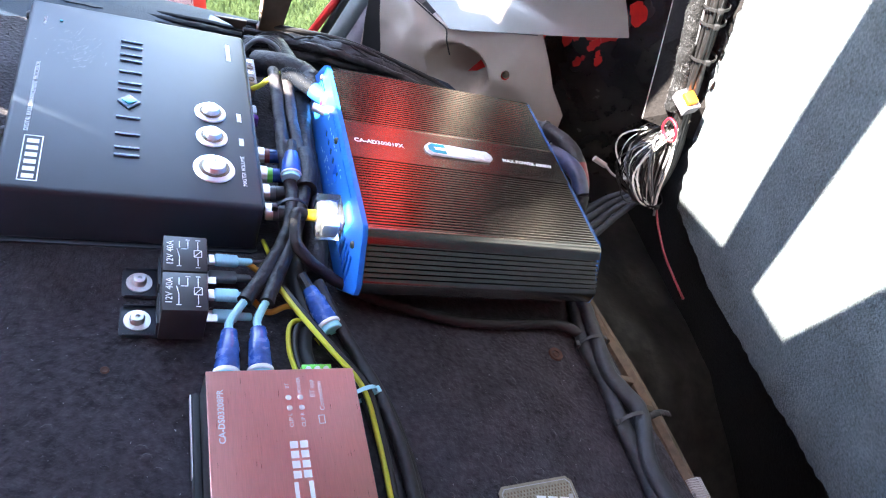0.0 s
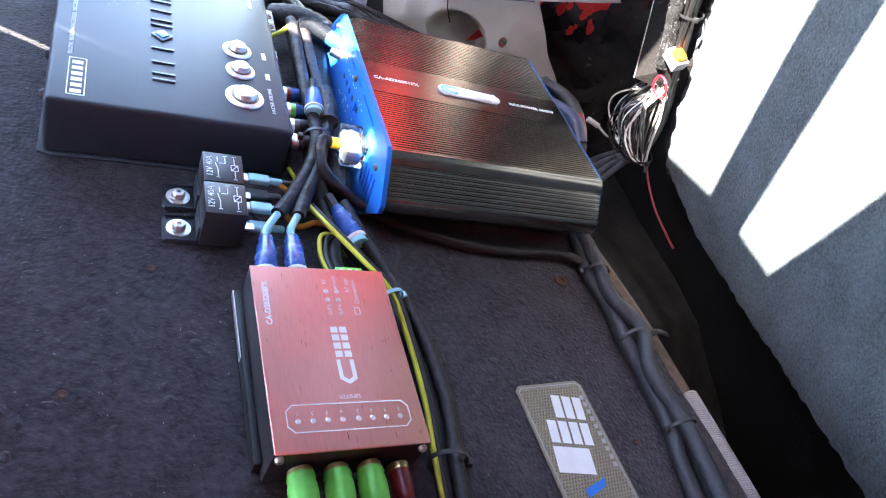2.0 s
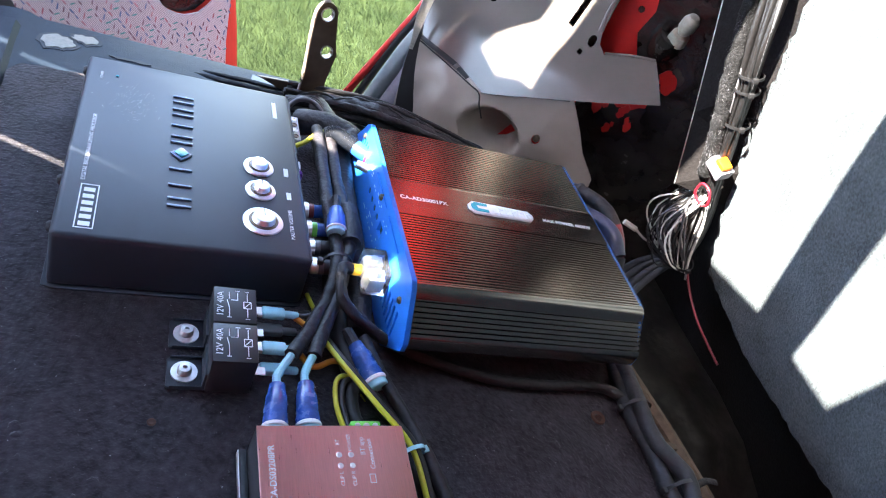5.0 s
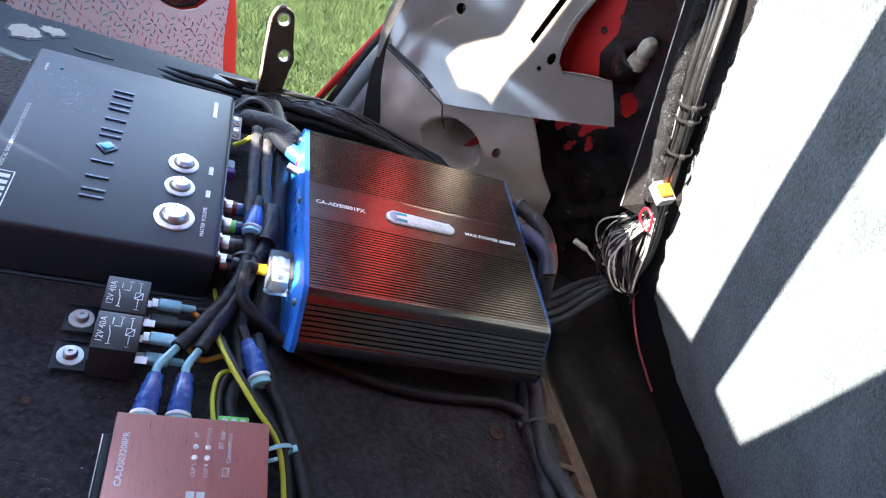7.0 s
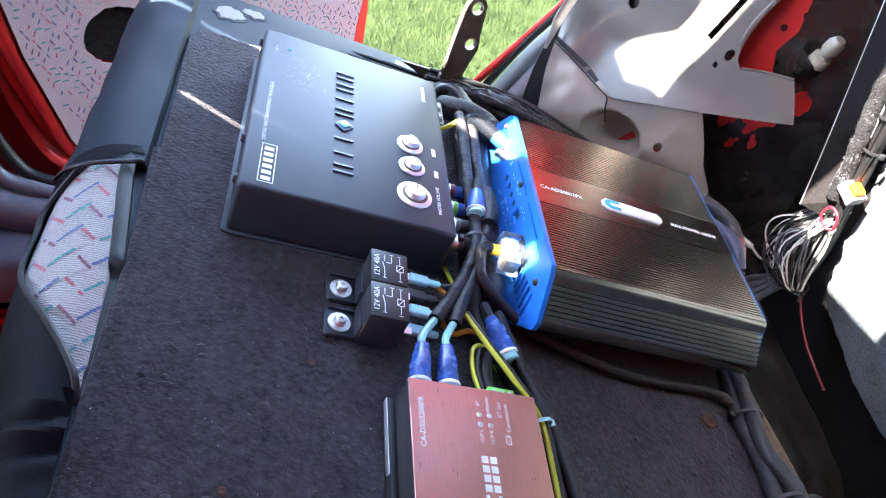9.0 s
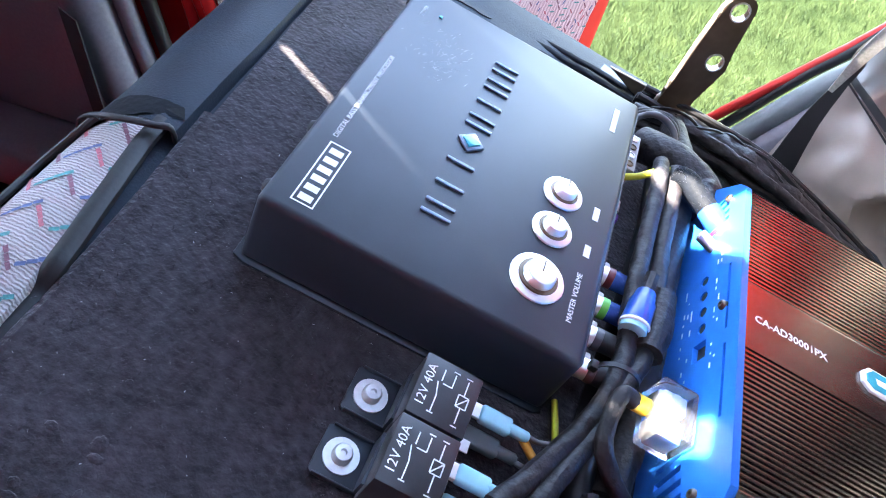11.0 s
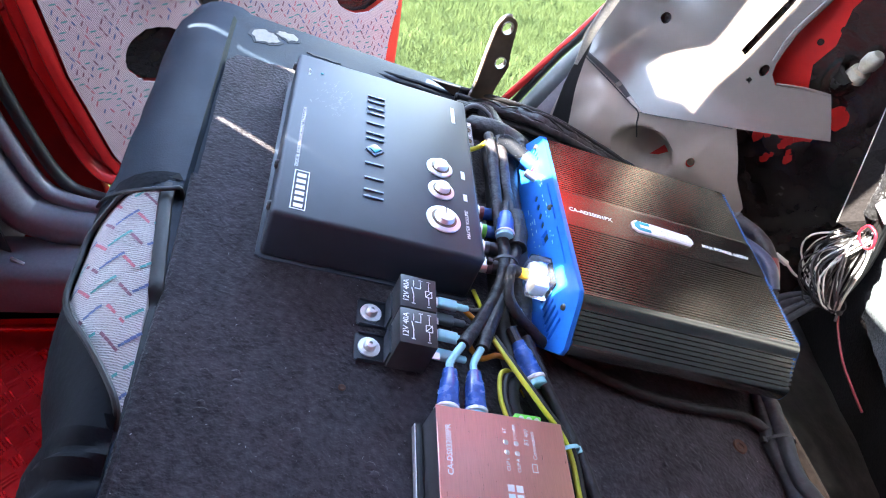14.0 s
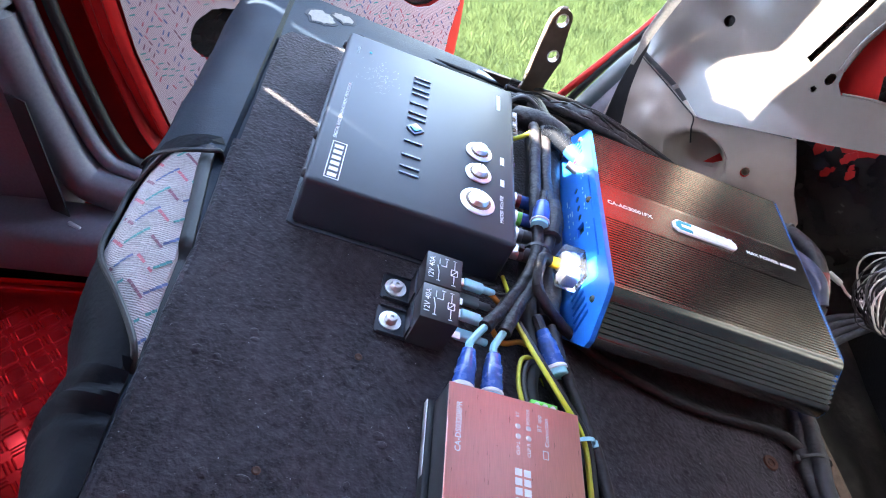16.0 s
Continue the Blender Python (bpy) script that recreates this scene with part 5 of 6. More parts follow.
# ---- signal processor ----
def dsp():
    t = thing("signal_processor", "copper-red brushed metal signal processor with printed controls", "audio processor", BOARD @ pose(0.0915, -0.153, 0, 0, 0, 3.0))
    w, d, h = 0.0472, 0.0675, 0.036
    part("body", boxed(-w, w, -d + 0.001, d - 0.001, 0.002, h - 0.0012, 0.001, 2), PLASTIC, t, "black aluminium body")
    part("top_plate", boxed(-w + 0.0004, w - 0.0004, -d, d, h - 0.0013, h, 0.0004, 1), BRUSHED, t, "brushed copper-red top plate")
    part("mounting_ear", boxed(-w - 0.0050, -w, -0.060, 0.066, 0.001, 0.012, 0.001), RUBBER, t, "black mounting ear")
    part("ear_edge", boxed(-w - 0.0060, -w - 0.0053, 0.012, 0.066, 0.006, 0.012, 0.0003), ZINC, t, "grey metal edge")
    top = lambda x, y, r=90: pose(x, y, h + 0.0001, 0, 0, r)
    lettering("CA-DS03208PR", 0.0054, top(-0.0390, 0.0365), t, bold=0.00008)
    lettering("BT app", 0.0044, top(0.0170, 0.0530), t)
    lettering("Connection", 0.0044, top(0.0220, 0.0475), t)
    for x, y, words, lamp in ((0.0015, 0.0555, "BT", 0.0470), (0.0090, 0.0555, "POWER", 0.0470), (0.0015, 0.0315, "CLIP L", 0.0398), (0.0090, 0.0315, "CLIP R", 0.0398)):
        lettering(words, 0.0034, top(x, y), t)
        part("indicator", lathe([(0, 0.0007), (0.0016, 0.0005), (0.0019, 0)], 12), ZINC, t, m=top(x, lamp))
    part("phone_print", plate([[(-0.003, -0.002), (0.003, -0.002), (0.003, 0.002), (-0.003, 0.002)], [(-0.0025, -0.0015), (0.0025, -0.0015), (0.0025, 0.0015), (-0.0025, 0.0015)]], 0.0001), PRINT, t, "printed outline of a phone", m=top(0.0205, 0.0310))
    # plain shapes of the printed mark
    b = plate([[(-0.0215, 0.0012), (-0.0180, -0.0042), (-0.004, -0.0042), (-0.004, -0.0015), (-0.0165, -0.0015), (-0.0185, 0.0014), (-0.0165, 0.0045), (-0.004, 0.0045), (-0.004, 0.0070), (-0.0180, 0.0070)]], 0.0001)
    for k in range(4):
        for y in (-0.0040, 0.0020):
            part("printed_block", boxed(-0.002 + k * 0.0062, 0.0026 + k * 0.0062, y, y + 0.0047, 0, 0.0001), PRINT, t, m=top(0.0055, -0.0035))
    part("printed_mark", b, PRINT, t, "white printed mark", m=top(0.0055, -0.0035))
    r = lambda x0, x1, y0, y1, c: [(x0 + c, y0), (x1 - c, y0), (x1, y0 + c), (x1, y1 - c), (x1 - c, y1), (x0 + c, y1), (x0, y1 - c), (x0, y0 + c)]
    part("limiter_frame", plate([r(-0.038, 0.038, -0.0555, -0.0375, 0.004), r(-0.0373, 0.0373, -0.0548, -0.0382, 0.0037)], 0.0001), PRINT, t, "thin white printed frame", m=Matrix.Translation((0, 0, h)))
    lettering("LIMITER", 0.0040, top(0.002, -0.0335, 180), t)
    for k in range(8):
        x = -0.0315 + k * 0.0088 + (0.001 if k > 3 else 0)
        part("limiter_light", lathe([(0, 0.0006), (0.0013, 0.0005), (0.0017, 0)], 12), ZINC, t, "small indicator lamp", m=top(x, -0.0485))
        lettering(str(k + 1), 0.0030, top(x, -0.0435, 180), t)
    # end faces
    for y in (-d, d):
        for x in (-w + 0.004, w - 0.004):
            s = screw_on(t, Matrix.Translation((x, y, h - 0.006)) @ pose(0, 0, 0, 90 if y < 0 else -90, 0, 0), 0.0028)
    for x in (-0.028, -0.0075, 0.013):
        part("socket", lathe([(0.0058, 0), (0.0058, 0.003), (0.0042, 0.003), (0.0042, 0.008), (0, 0.008)], 14), BRASS, t, "brass phono socket", m=Matrix.Translation((x, -d, 0.017)) @ pose(0, 0, 0, 90, 0, 0))
    tb = part("terminal_block", boxed(0.014, 0.034, d - 0.002, d + 0.006, 0.020, 0.032, 0.0006), GREEN, t, "pale green screw terminal")
    for k in range(3):
        part("terminal_screw", lathe([(0, 0.001), (0.002, 0.001), (0.002, 0)], 10), ZINC, tb, m=Matrix.Translation((0.018 + 0.006 * k, d + 0.002, 0.032)))


dsp()


# ---- sticker ----
def sticker():
    t = thing("sticker", "grey carbon-look sticker on the carpet with white printed mark", "sticker", BOARD @ pose(0.2755, -0.204, 0.0014, 0, 0, 6))
    w, d = 0.0315, 0.051
    r = lambda w, d, c: [(-w + c, -d), (w - c, -d), (w, -d + c), (w, d - c), (w - c, d), (-w + c, d), (-w, d - c), (-w, -d + c)]
    part("card", prism(r(w, d, 0.004), 0.0009), CARBON, t, "grey carbon-look film")
    b = bmesh.new()
    k = -0.16
    while k < 0.16:
        for j in range(40):
            y = -d + 0.003 + j * 0.0025
            x = k + j * 0.0011
            if -w + 0.003 < x < w - 0.004 and -d < y < d - 0.004:
                box(b, x, x + 0.0011, y, y + 0.0016, 0.0009, 0.00098)
        k += 0.0027
    part("weave", b, STEEL_DARK, t, "dark woven pattern")["kind"] = "stuff"
    part("border", plate([r(w - 0.002, d - 0.002, 0.003), r(w - 0.0026, d - 0.0026, 0.003)], 0.00012, Matrix.Translation((0, 0, 0.001))), PRINT_GREY, t)
    turn = pose(-0.002, 0.010, 0, 0, 0, -12)
    for k in range(4):
        part("white_mark", boxed(0.012 - k * 0.0095, 0.0196 - k * 0.0095, -0.010, 0.008, 0.001, 0.0011), PRINT, t, "white printed mark", m=turn)
        if k < 3:
            part("white_mark", boxed(0.012 - k * 0.0095, 0.0196 - k * 0.0095, 0.011, 0.030, 0.001, 0.0011), PRINT, t, "white printed mark", m=turn)
    part("white_mark", boxed(-0.017, 0.014, -0.033, -0.013, 0.001, 0.0011), PRINT, t, "white printed mark", m=turn)
    part("blue_streak", prism([(-0.012, -0.034), (0.010, -0.028), (0.008, -0.034), (-0.010, -0.040)], 0.00015, 0, Matrix.Translation((0, 0, 0.001))), BLUE, t, "blue printed streak")
    b = bmesh.new()
    for k in range(10):
        box(b, 0.024, 0.0275, 0.034 - k * 0.0062, 0.0375 - k * 0.0062, 0.001, 0.0011)
    part("printed_bar", b, PRINT_GREY, t)


sticker()


# ---- seat bracket ----
def bracket():
    t = thing("seat_latch_bracket", "brown steel seat latch bracket with two holes", "bracket", BOARD @ pose(0.104, 0.366, -0.02, 0, 0, 0))
    m = Matrix(((0.93, 0.0, 0.30, 0), (0.30, 0.05, -0.95, 0), (-0.10, 0.99, 0.0, 0), (0, 0, 0, 1)))
    out = [(-0.014, 0), (0.016, 0), (0.014, 0.045), (0.016, 0.062), (0.018, 0.078), (0.013, 0.092), (0.006, 0.126)]
    arc = [(-0.006 + 0.012 * math.cos(a), 0.122 + 0.012 * math.sin(a)) for a in [math.pi * k / 8 for k in range(9)]]
    shape = out[:-1] + arc + [(-0.018, 0.10), (-0.014, 0.05)]
    part("plate", plate([shape, circle(0.005, 0.080, 0.0066, 16), circle(-0.006, 0.121, 0.0068, 16)], 0.005, m), STEEL_DARK, t, "oxidised brown steel plate")
    for x, y, r in ((0.005, 0.080, 0.0066), (-0.006, 0.121, 0.0068)):
        part("hole_rim", lathe([(r, -0.0004), (r + 0.0012, -0.0004), (r + 0.0012, 0.0056), (r, 0.0056)], 18, m @ Matrix.Translation((x, y, 0))), ZINC, t, "bright worn rim of the hole")
    # Sun on the steel edge, put in as a pale tan tube.
    part("sunlit_edge", tube([m @ Vector(p) for p in ((-0.014, 0.012, 0.0025), (-0.014, 0.05, 0.0025), (-0.018, 0.10, 0.0025), (-0.0182, 0.120, 0.0025), (-0.013, 0.1315, 0.0025), (-0.006, 0.1345, 0.0025))], 0.0022, 8, 5), TRIM_TAN, t, "plate edge coloured pale for the sun it catches")
    part("arm", prism([(-0.057, 0.024), (-0.008, 0.012), (0.004, 0.014), (0.004, 0.034), (-0.005, 0.033)], 0.003, 0.0005, Matrix(((1, 0, 0, 0), (-0.2, 0, -1, 0.004), (0, 1, 0, 0), (0, 0, 0, 1)))), STEEL_DARK, t, "dark pointed arm of the bracket")
    part("foot", boxed(-0.055, 0.018, -0.012, 0.010, -0.004, 0.004, 0.002), STEEL_DARK, t)
    # flat grey piece beside the foot
    part("grey_triangle", prism([(-0.060, 0.030), (-0.014, 0.020), (-0.046, 0.010), (-0.062, 0.016)], 0.002, 0, Matrix.Translation((0, 0, 0.012))), TRIM_GREY, t, "grey triangle beside the bracket's foot")


bracket()


# ---- cables ----
def settle(p):
    """Where a point of the wiring lies: higher ones lean to the far side, the harness stands close to the box."""
    x, y, z = p
    k, h = min(1.0, max(0.0, (x - 0.40) / 0.06)), max(0.0, z)
    return (x + 0.06 * h * (1 - k) + 0.010 * k, y + 0.15 * h * (1 - k) + 0.005 * k, z - 0.003 * k)


def cable(name, pts, r, mat, label, category="cable", wrap=0.0, seg=12, steps=14, flat=1.0, group=""):
    if wrap > 0.02:
        wrap, seg, steps = wrap * 1.6, 14, 26
    return single(name, tube([settle(p) for p in pts], r, seg, steps, wrap=wrap, flat=flat), mat, label, category, group=group)


def fuzz(line, r, count, length, rng):
    """Frayed fibres standing off a cable."""
    bm = bmesh.new()
    pts = spline(line, 20)
    for _ in range(count):
        k = rng.randrange(len(pts) - 1)
        c = pts[k].lerp(pts[k + 1], rng.random())
        d = (pts[k + 1] - pts[k]).normalized()
        o = Vector((rng.uniform(-1, 1), rng.uniform(-1, 1), rng.uniform(-1, 1)))
        o = (o - d * o.dot(d)).normalized()
        e = (o + d * rng.uniform(-1.4, 1.4)).normalized()
        s = d.cross(o) * rng.uniform(0.00008, 0.00018)
        b = c + o * r * 0.92
        bm.faces.new([bm.verts.new(b - s), bm.verts.new(b + s), bm.verts.new(b + e * length * rng.uniform(0.4, 1.0))])
    return bm


def tie(p, r, d, mat=None):
    """A cable tie round a bundle."""
    q = Vector(d).to_track_quat("Z", "Y").to_matrix().to_4x4()
    t = thing("cable_tie", "plastic cable tie round a cable bundle", "cable tie", BOARD @ Matrix.Translation(settle(p)) @ q, group="cable ties")
    part("band", lathe([(r, -0.0014), (r + 0.0008, -0.0014), (r + 0.0008, 0.0014), (r, 0.0014)], 18), mat or PLASTIC, t)
    part("head", boxed(r - 0.0005, r + 0.004, -0.0025, 0.0025, -0.0025, 0.0025, 0.0006), mat or PLASTIC, t)
    return t


cable("power_cable", [(0.110, 0.046, 0.041), (0.102, 0.043, 0.042), (0.103, 0.024, 0.034), (0.115, 0.014, 0.026), (0.134, 0.006, 0.018), (0.157, 0.000, 0.012), (0.187, -0.007, 0.008), (0.233, -0.017, 0.007), (0.262, -0.019, 0.007), (0.291, -0.019, 0.007), (0.337, -0.017, 0.008), (0.362, -0.031, 0.010)],
      0.0046, TAPE, "black taped power cable running across the carpet", wrap=0.06)
cable("ferrule", [(0.110, 0.046, 0.041), (0.117, 0.047, 0.040)], 0.0048, FERRULE, "yellow wire ferrule at the clear terminal", "ferrule", steps=3)
for k, (a, b) in enumerate((((0.096, 0.200, 0.042), 0.0), ((0.106, 0.205, 0.040), 0.011))):
    pts = [(0.094 + b, 0.235, 0.040), (0.095 + b, 0.200, 0.042), (0.097 + b, 0.165, 0.038), (0.100 + b * 1.3, 0.115, 0.034), (0.104 + b, 0.085, 0.032), (0.103 + b * 0.6, 0.060, 0.031),
           (0.096 + b * 0.6, 0.032, 0.026), (0.080 + b * 0.9, -0.002, 0.024), (0.066 + b * 1.4, -0.027, 0.024)]
    cable("signal_cable", pts, 0.0054, TAPE, "black taped signal cable between the amplifier and processor", wrap=0.06, group="signal cables")
cable("cable_sleeve", [(0.117, 0.128, 0.034), (0.118, 0.105, 0.034), (0.116, 0.085, 0.033)], 0.0088, TAPE, "thick black taped joint of the bundle", "cable sleeve", wrap=0.03)
cable("taped_cable", [(0.110, 0.330, 0.012), (0.118, 0.285, 0.020), (0.122, 0.24, 0.022), (0.124, 0.18, 0.018), (0.126, 0.11, 0.016), (0.126, 0.05, 0.014), (0.122, 0.01, 0.012)], 0.010, TAPE, "black taped cable bundle beside the amplifier", wrap=0.03)
cable("taped_cable", [(0.103, 0.26, 0.02), (0.108, 0.20, 0.016), (0.108, 0.12, 0.012), (0.106, 0.06, 0.010), (0.108, 0.01, 0.010), (0.116, -0.03, 0.010)], 0.008, RUBBER, "black cable bundle lying on the carpet")
lead_line = [settle(p) for p in ((0.104, 0.222, 0.046), (0.110, 0.216, 0.050), (0.118, 0.206, 0.051), (0.128, 0.196, 0.051))]
t = thing("plug_lead", "frayed black plug lead in the sunlight", "cable")
part("lead", tube(lead_line, 0.0072, 12, 12, wrap=0.05), COVER_DULL_SHADED, t)
part("fibres", fuzz(lead_line, 0.0070, 500, 0.0034, random.Random(3)), GREY_WIRE, t, "grey frayed fibres", smooth=False)["kind"] = "stuff"
cable("taped_cable", [(0.085, 0.275, 0.02), (0.098, 0.262, 0.030), (0.115, 0.252, 0.034), (0.130, 0.240, 0.034), (0.128, 0.222, 0.034)], 0.013, TAPE, "black taped bundle behind the amplifier end", wrap=0.03)
t = thing("phono_plug", "bright blue phono plug with a magenta ring at the amplifier", "phono plug")
part("boot", tube([settle(p) for p in [(0.126, 0.198, 0.051), (0.132, 0.192, 0.051), (0.136, 0.189, 0.051)]], 0.0076, 14, 4), PLUG_BRIGHT, t, "bright blue boot")
part("ring", tube([settle(p) for p in [(0.136, 0.189, 0.051), (0.1375, 0.188, 0.051)]], 0.0079, 14, 3), MAGENTA, t, "magenta ring")
part("collar", tube([settle(p) for p in [(0.1375, 0.188, 0.051), (0.1405, 0.186, 0.051)]], 0.0072, 14, 3), PLUG_BRIGHT, t)
cable("plug", [(0.124, 0.174, 0.050), (0.132, 0.172, 0.049), (0.1405, 0.170, 0.049)], 0.0040, ZINC, "bright metal plug at the amplifier", "phono plug", steps=4)


def blue_plug(pts, label, to=None, blue=None):
    t = thing("phono_plug", label, "phono plug", group="blue phono plugs")
    a, b = Vector(settle(pts[0])), Vector(settle(pts[1]))
    q = Matrix.Translation(a) @ (b - a).to_track_quat("Z", "Y").to_matrix().to_4x4()
    l = (b - a).length
    part("boot", lathe([(0.0034, 0), (0.0056, l * 0.02), (0.0060, l * 0.10), (0.0066, l * 0.22), (0.0076, l * 0.30), (0.0078, l * 0.62), (0.0083, l * 0.74), (0.0082, l * 0.80)], 20, q), blue or PLUG_BLUE, t, "translucent blue boot")
    part("ring", lathe([(0.0080, l * 0.79), (0.0087, l * 0.81), (0.0087, l * 0.86), (0.0080, l * 0.88)], 20, q), PRINT, t, "white ring")
    part("collar", lathe([(0.0076, l * 0.86), (0.0078, l * 0.98), (0.0070, l), (0, l)], 20, q), SPADE, t, "pale blue collar")
    part("oval_mark", prism(circle(0, 0, 0.0020, 12, 0.0042), 0.0004, 0, q @ Matrix(((1, 0, 0, 0), (0, 0, -1, -0.0071), (0, 1, 0, l * 0.5), (0, 0, 0, 1)))), BRASS, t, "small gold oval mark")
    part("lead", tube([a, a + (a - b).normalized() * 0.008, settle(to) if to else a + (a - b).normalized() * 0.013], 0.0030 if to else 0.0042, 8, 6), SPADE if to else TAPE, t, "pale blue lead" if to else "black taped lead")


blue_plug(((0.0565, -0.050, 0.021), (0.0545, -0.088, 0.019)), "translucent blue phono plug with a white ring and gold mark", (0.0675, -0.024, 0.024))
blue_plug(((0.0755, -0.047, 0.021), (0.0765, -0.086, 0.019)), "translucent blue phono plug with a white ring", (0.0815, -0.025, 0.024))
blue_plug(((0.104, 0.118, 0.040), (0.103, 0.090, 0.036)), "bright blue inline phono plug on the cable bundle", None, PLUG_BRIGHT)
blue_plug(((0.1135, -0.010, 0.022), (0.1285, -0.046, 0.020)), "blue inline phono plug between taped cables")

for y, z, c, mt in ((0.132, 0.022, RED_WIRE, "red-banded"), (0.108, 0.022, GREEN, "green-banded"), (0.086, 0.022, GREY_WIRE, "grey"), (0.064, 0.022, GREY_WIRE, "black")):
    t = thing("phono_plug", mt + " phono plug in a socket of the bass processor", "phono plug", BOARD @ pose(0.0795 + (0.132 - y) * 0.06, y + 0.004, z, 0, 82, 0), group="processor phono plugs")
    part("shell", lathe([(0.0056, 0.002), (0.0060, 0.003), (0.0060, 0.009)], 16), ZINC, t, "plated shell")
    part("band", lathe([(0.0061, 0.008), (0.0064, 0.0085), (0.0064, 0.012), (0.0060, 0.0125)], 16), c, t, "colour band")
    part("grip", lathe([(0.0062, 0.012), (0.0062, 0.022), (0.0040, 0.027), (0.0030, 0.030), (0, 0.030)], 16), PLUG_BLUE if y > 0.1 else PLASTIC, t)

for k, (y, z, c, wire) in enumerate(((0.0125, 0.021, SPADE, GREY_WIRE), (0.0035, 0.013, PLUG_BLUE, ORANGE), (-0.0195, 0.021, SPADE, GREY_WIRE), (-0.0315, 0.013, SPADE, ORANGE))):
    t = thing("spade_connector", "pale blue sleeved spade connector on a relay pin", "spade connector", BOARD @ pose(0.0435, y + 0.002, z + 0.001, 0, 4, 4), group="spade connectors")
    part("blade", boxed(0, 0.011, -0.0038, 0.0038, -0.0012, 0.0012, 0.0005), ZINC, t, "plated blade")
    part("sleeve", boxed(0.004 if c is SPADE else 0.001, 0.021, -0.0046, 0.0046, -0.0029, 0.0029, 0.0018, 3), SPADE if k != 1 else TRIM_TEAL, t, "pale blue sleeve")
    part("barrel", lathe([(0.0026, 0.018), (0.0030, 0.019), (0.0030, 0.030), (0.0022, 0.031), (0, 0.031)], 12, pose(0, 0, 0, 0, 90, 0)), SPADE if k != 1 else TRIM_TEAL, t)
cable("wire", [(0.070, 0.0145, 0.020), (0.080, 0.0150, 0.020), (0.092, 0.022, 0.022), (0.100, 0.040, 0.024)], 0.0014, GREY_WIRE, "thin grey wire from a relay", "wire")
cable("wire", [(0.070, 0.0135, 0.019), (0.078, 0.008, 0.018), (0.086, 0.002, 0.018), (0.094, -0.006, 0.016)], 0.0022, ORANGE, "orange wire from a relay connector", "wire")
cable("wire", [(0.071, 0.0050, 0.012), (0.080, 0.004, 0.014), (0.090, 0.010, 0.018), (0.098, 0.026, 0.020)], 0.0014, GREY_WIRE, "thin grey wire from a relay", "wire")
cable("wire", [(0.070, -0.018, 0.020), (0.084, -0.026, 0.014), (0.098, -0.020, 0.014), (0.108, -0.018, 0.012)], 0.0022, ORANGE, "orange wire looping under the cables", "wire")
cable("wire", [(0.086, 0.052, 0.006), (0.090, 0.030, 0.010), (0.093, 0.010, 0.012), (0.094, -0.008, 0.016)], 0.0018, YELLOW, "yellow wire dropping between the cables", "wire")
cable("wire", [(0.076, 0.215, 0.030), (0.084, 0.216, 0.036), (0.094, 0.224, 0.042), (0.100, 0.232, 0.040)], 0.0024, YELLOW, "yellow wire at the processor terminals", "wire")
for o, mt, r, lab in ((0.0, YELLOW, 0.0020, "yellow"), (0.0032, RUBBER, 0.0022, "dark striped")):
    cable("wire", [(0.092 + o, -0.008, 0.020), (0.103 + o, -0.036, 0.026), (0.123 + o, -0.069, 0.028), (0.142 + o, -0.096, 0.026), (0.150 + o, -0.130, 0.020), (0.1545 + o, -0.180, 0.015), (0.153 + o, -0.230, 0.012), (0.150 + o, -0.32, 0.010)],
          r, mt, lab + " wire along the loom beside the signal processor", "wire")
for k, (o, z, r) in enumerate(((0.0, 0.008, 0.0050), (0.0115, 0.009, 0.0054), (0.006, 0.017, 0.0044))):
    cable("loom_cable", [(0.118 + o * 0.4, -0.004, z + 0.006), (0.128 + o * 0.6, -0.036, z + 0.004), (0.142 + o * 0.8, -0.066, z), (0.153 + o, -0.100, z), (0.161 + o, -0.140, z), (0.163 + o, -0.185, z), (0.158 + o, -0.235, z), (0.150 + o, -0.34, z)],
          r, TAPE, "black taped loom cable beside the signal processor", wrap=0.04, group="loom beside the signal processor")
cable("wire_loop", [(0.100, -0.086, 0.022), (0.096, -0.062, 0.020), (0.098, -0.042, 0.020), (0.108, -0.037, 0.018), (0.122, -0.050, 0.012)], 0.0018, YELLOW, "yellow wire loop into the green terminal", "wire")
cable("wire_loop", [(0.103, -0.086, 0.022), (0.100, -0.060, 0.020), (0.103, -0.044, 0.021), (0.112, -0.040, 0.018), (0.124, -0.052, 0.012)], 0.0020, RUBBER, "black wire loop into the green terminal", "wire")
cable("cable_loop", [(0.116, -0.086, 0.014), (0.109, -0.062, 0.014), (0.110, -0.045, 0.016), (0.120, -0.043, 0.014), (0.133, -0.058, 0.012), (0.146, -0.075, 0.010)], 0.0052, RUBBER, "black cable loop behind the signal processor", wrap=0.04)
tie((0.142, -0.098, 0.020), 0.0115, (0.35, -1, -0.1), SPADE)
tie((0.160, -0.222, 0.015), 0.0130, (-0.1, -1, 0))
tie((0.103, 0.062, 0.031), 0.0115, (0, 1, 0.05))
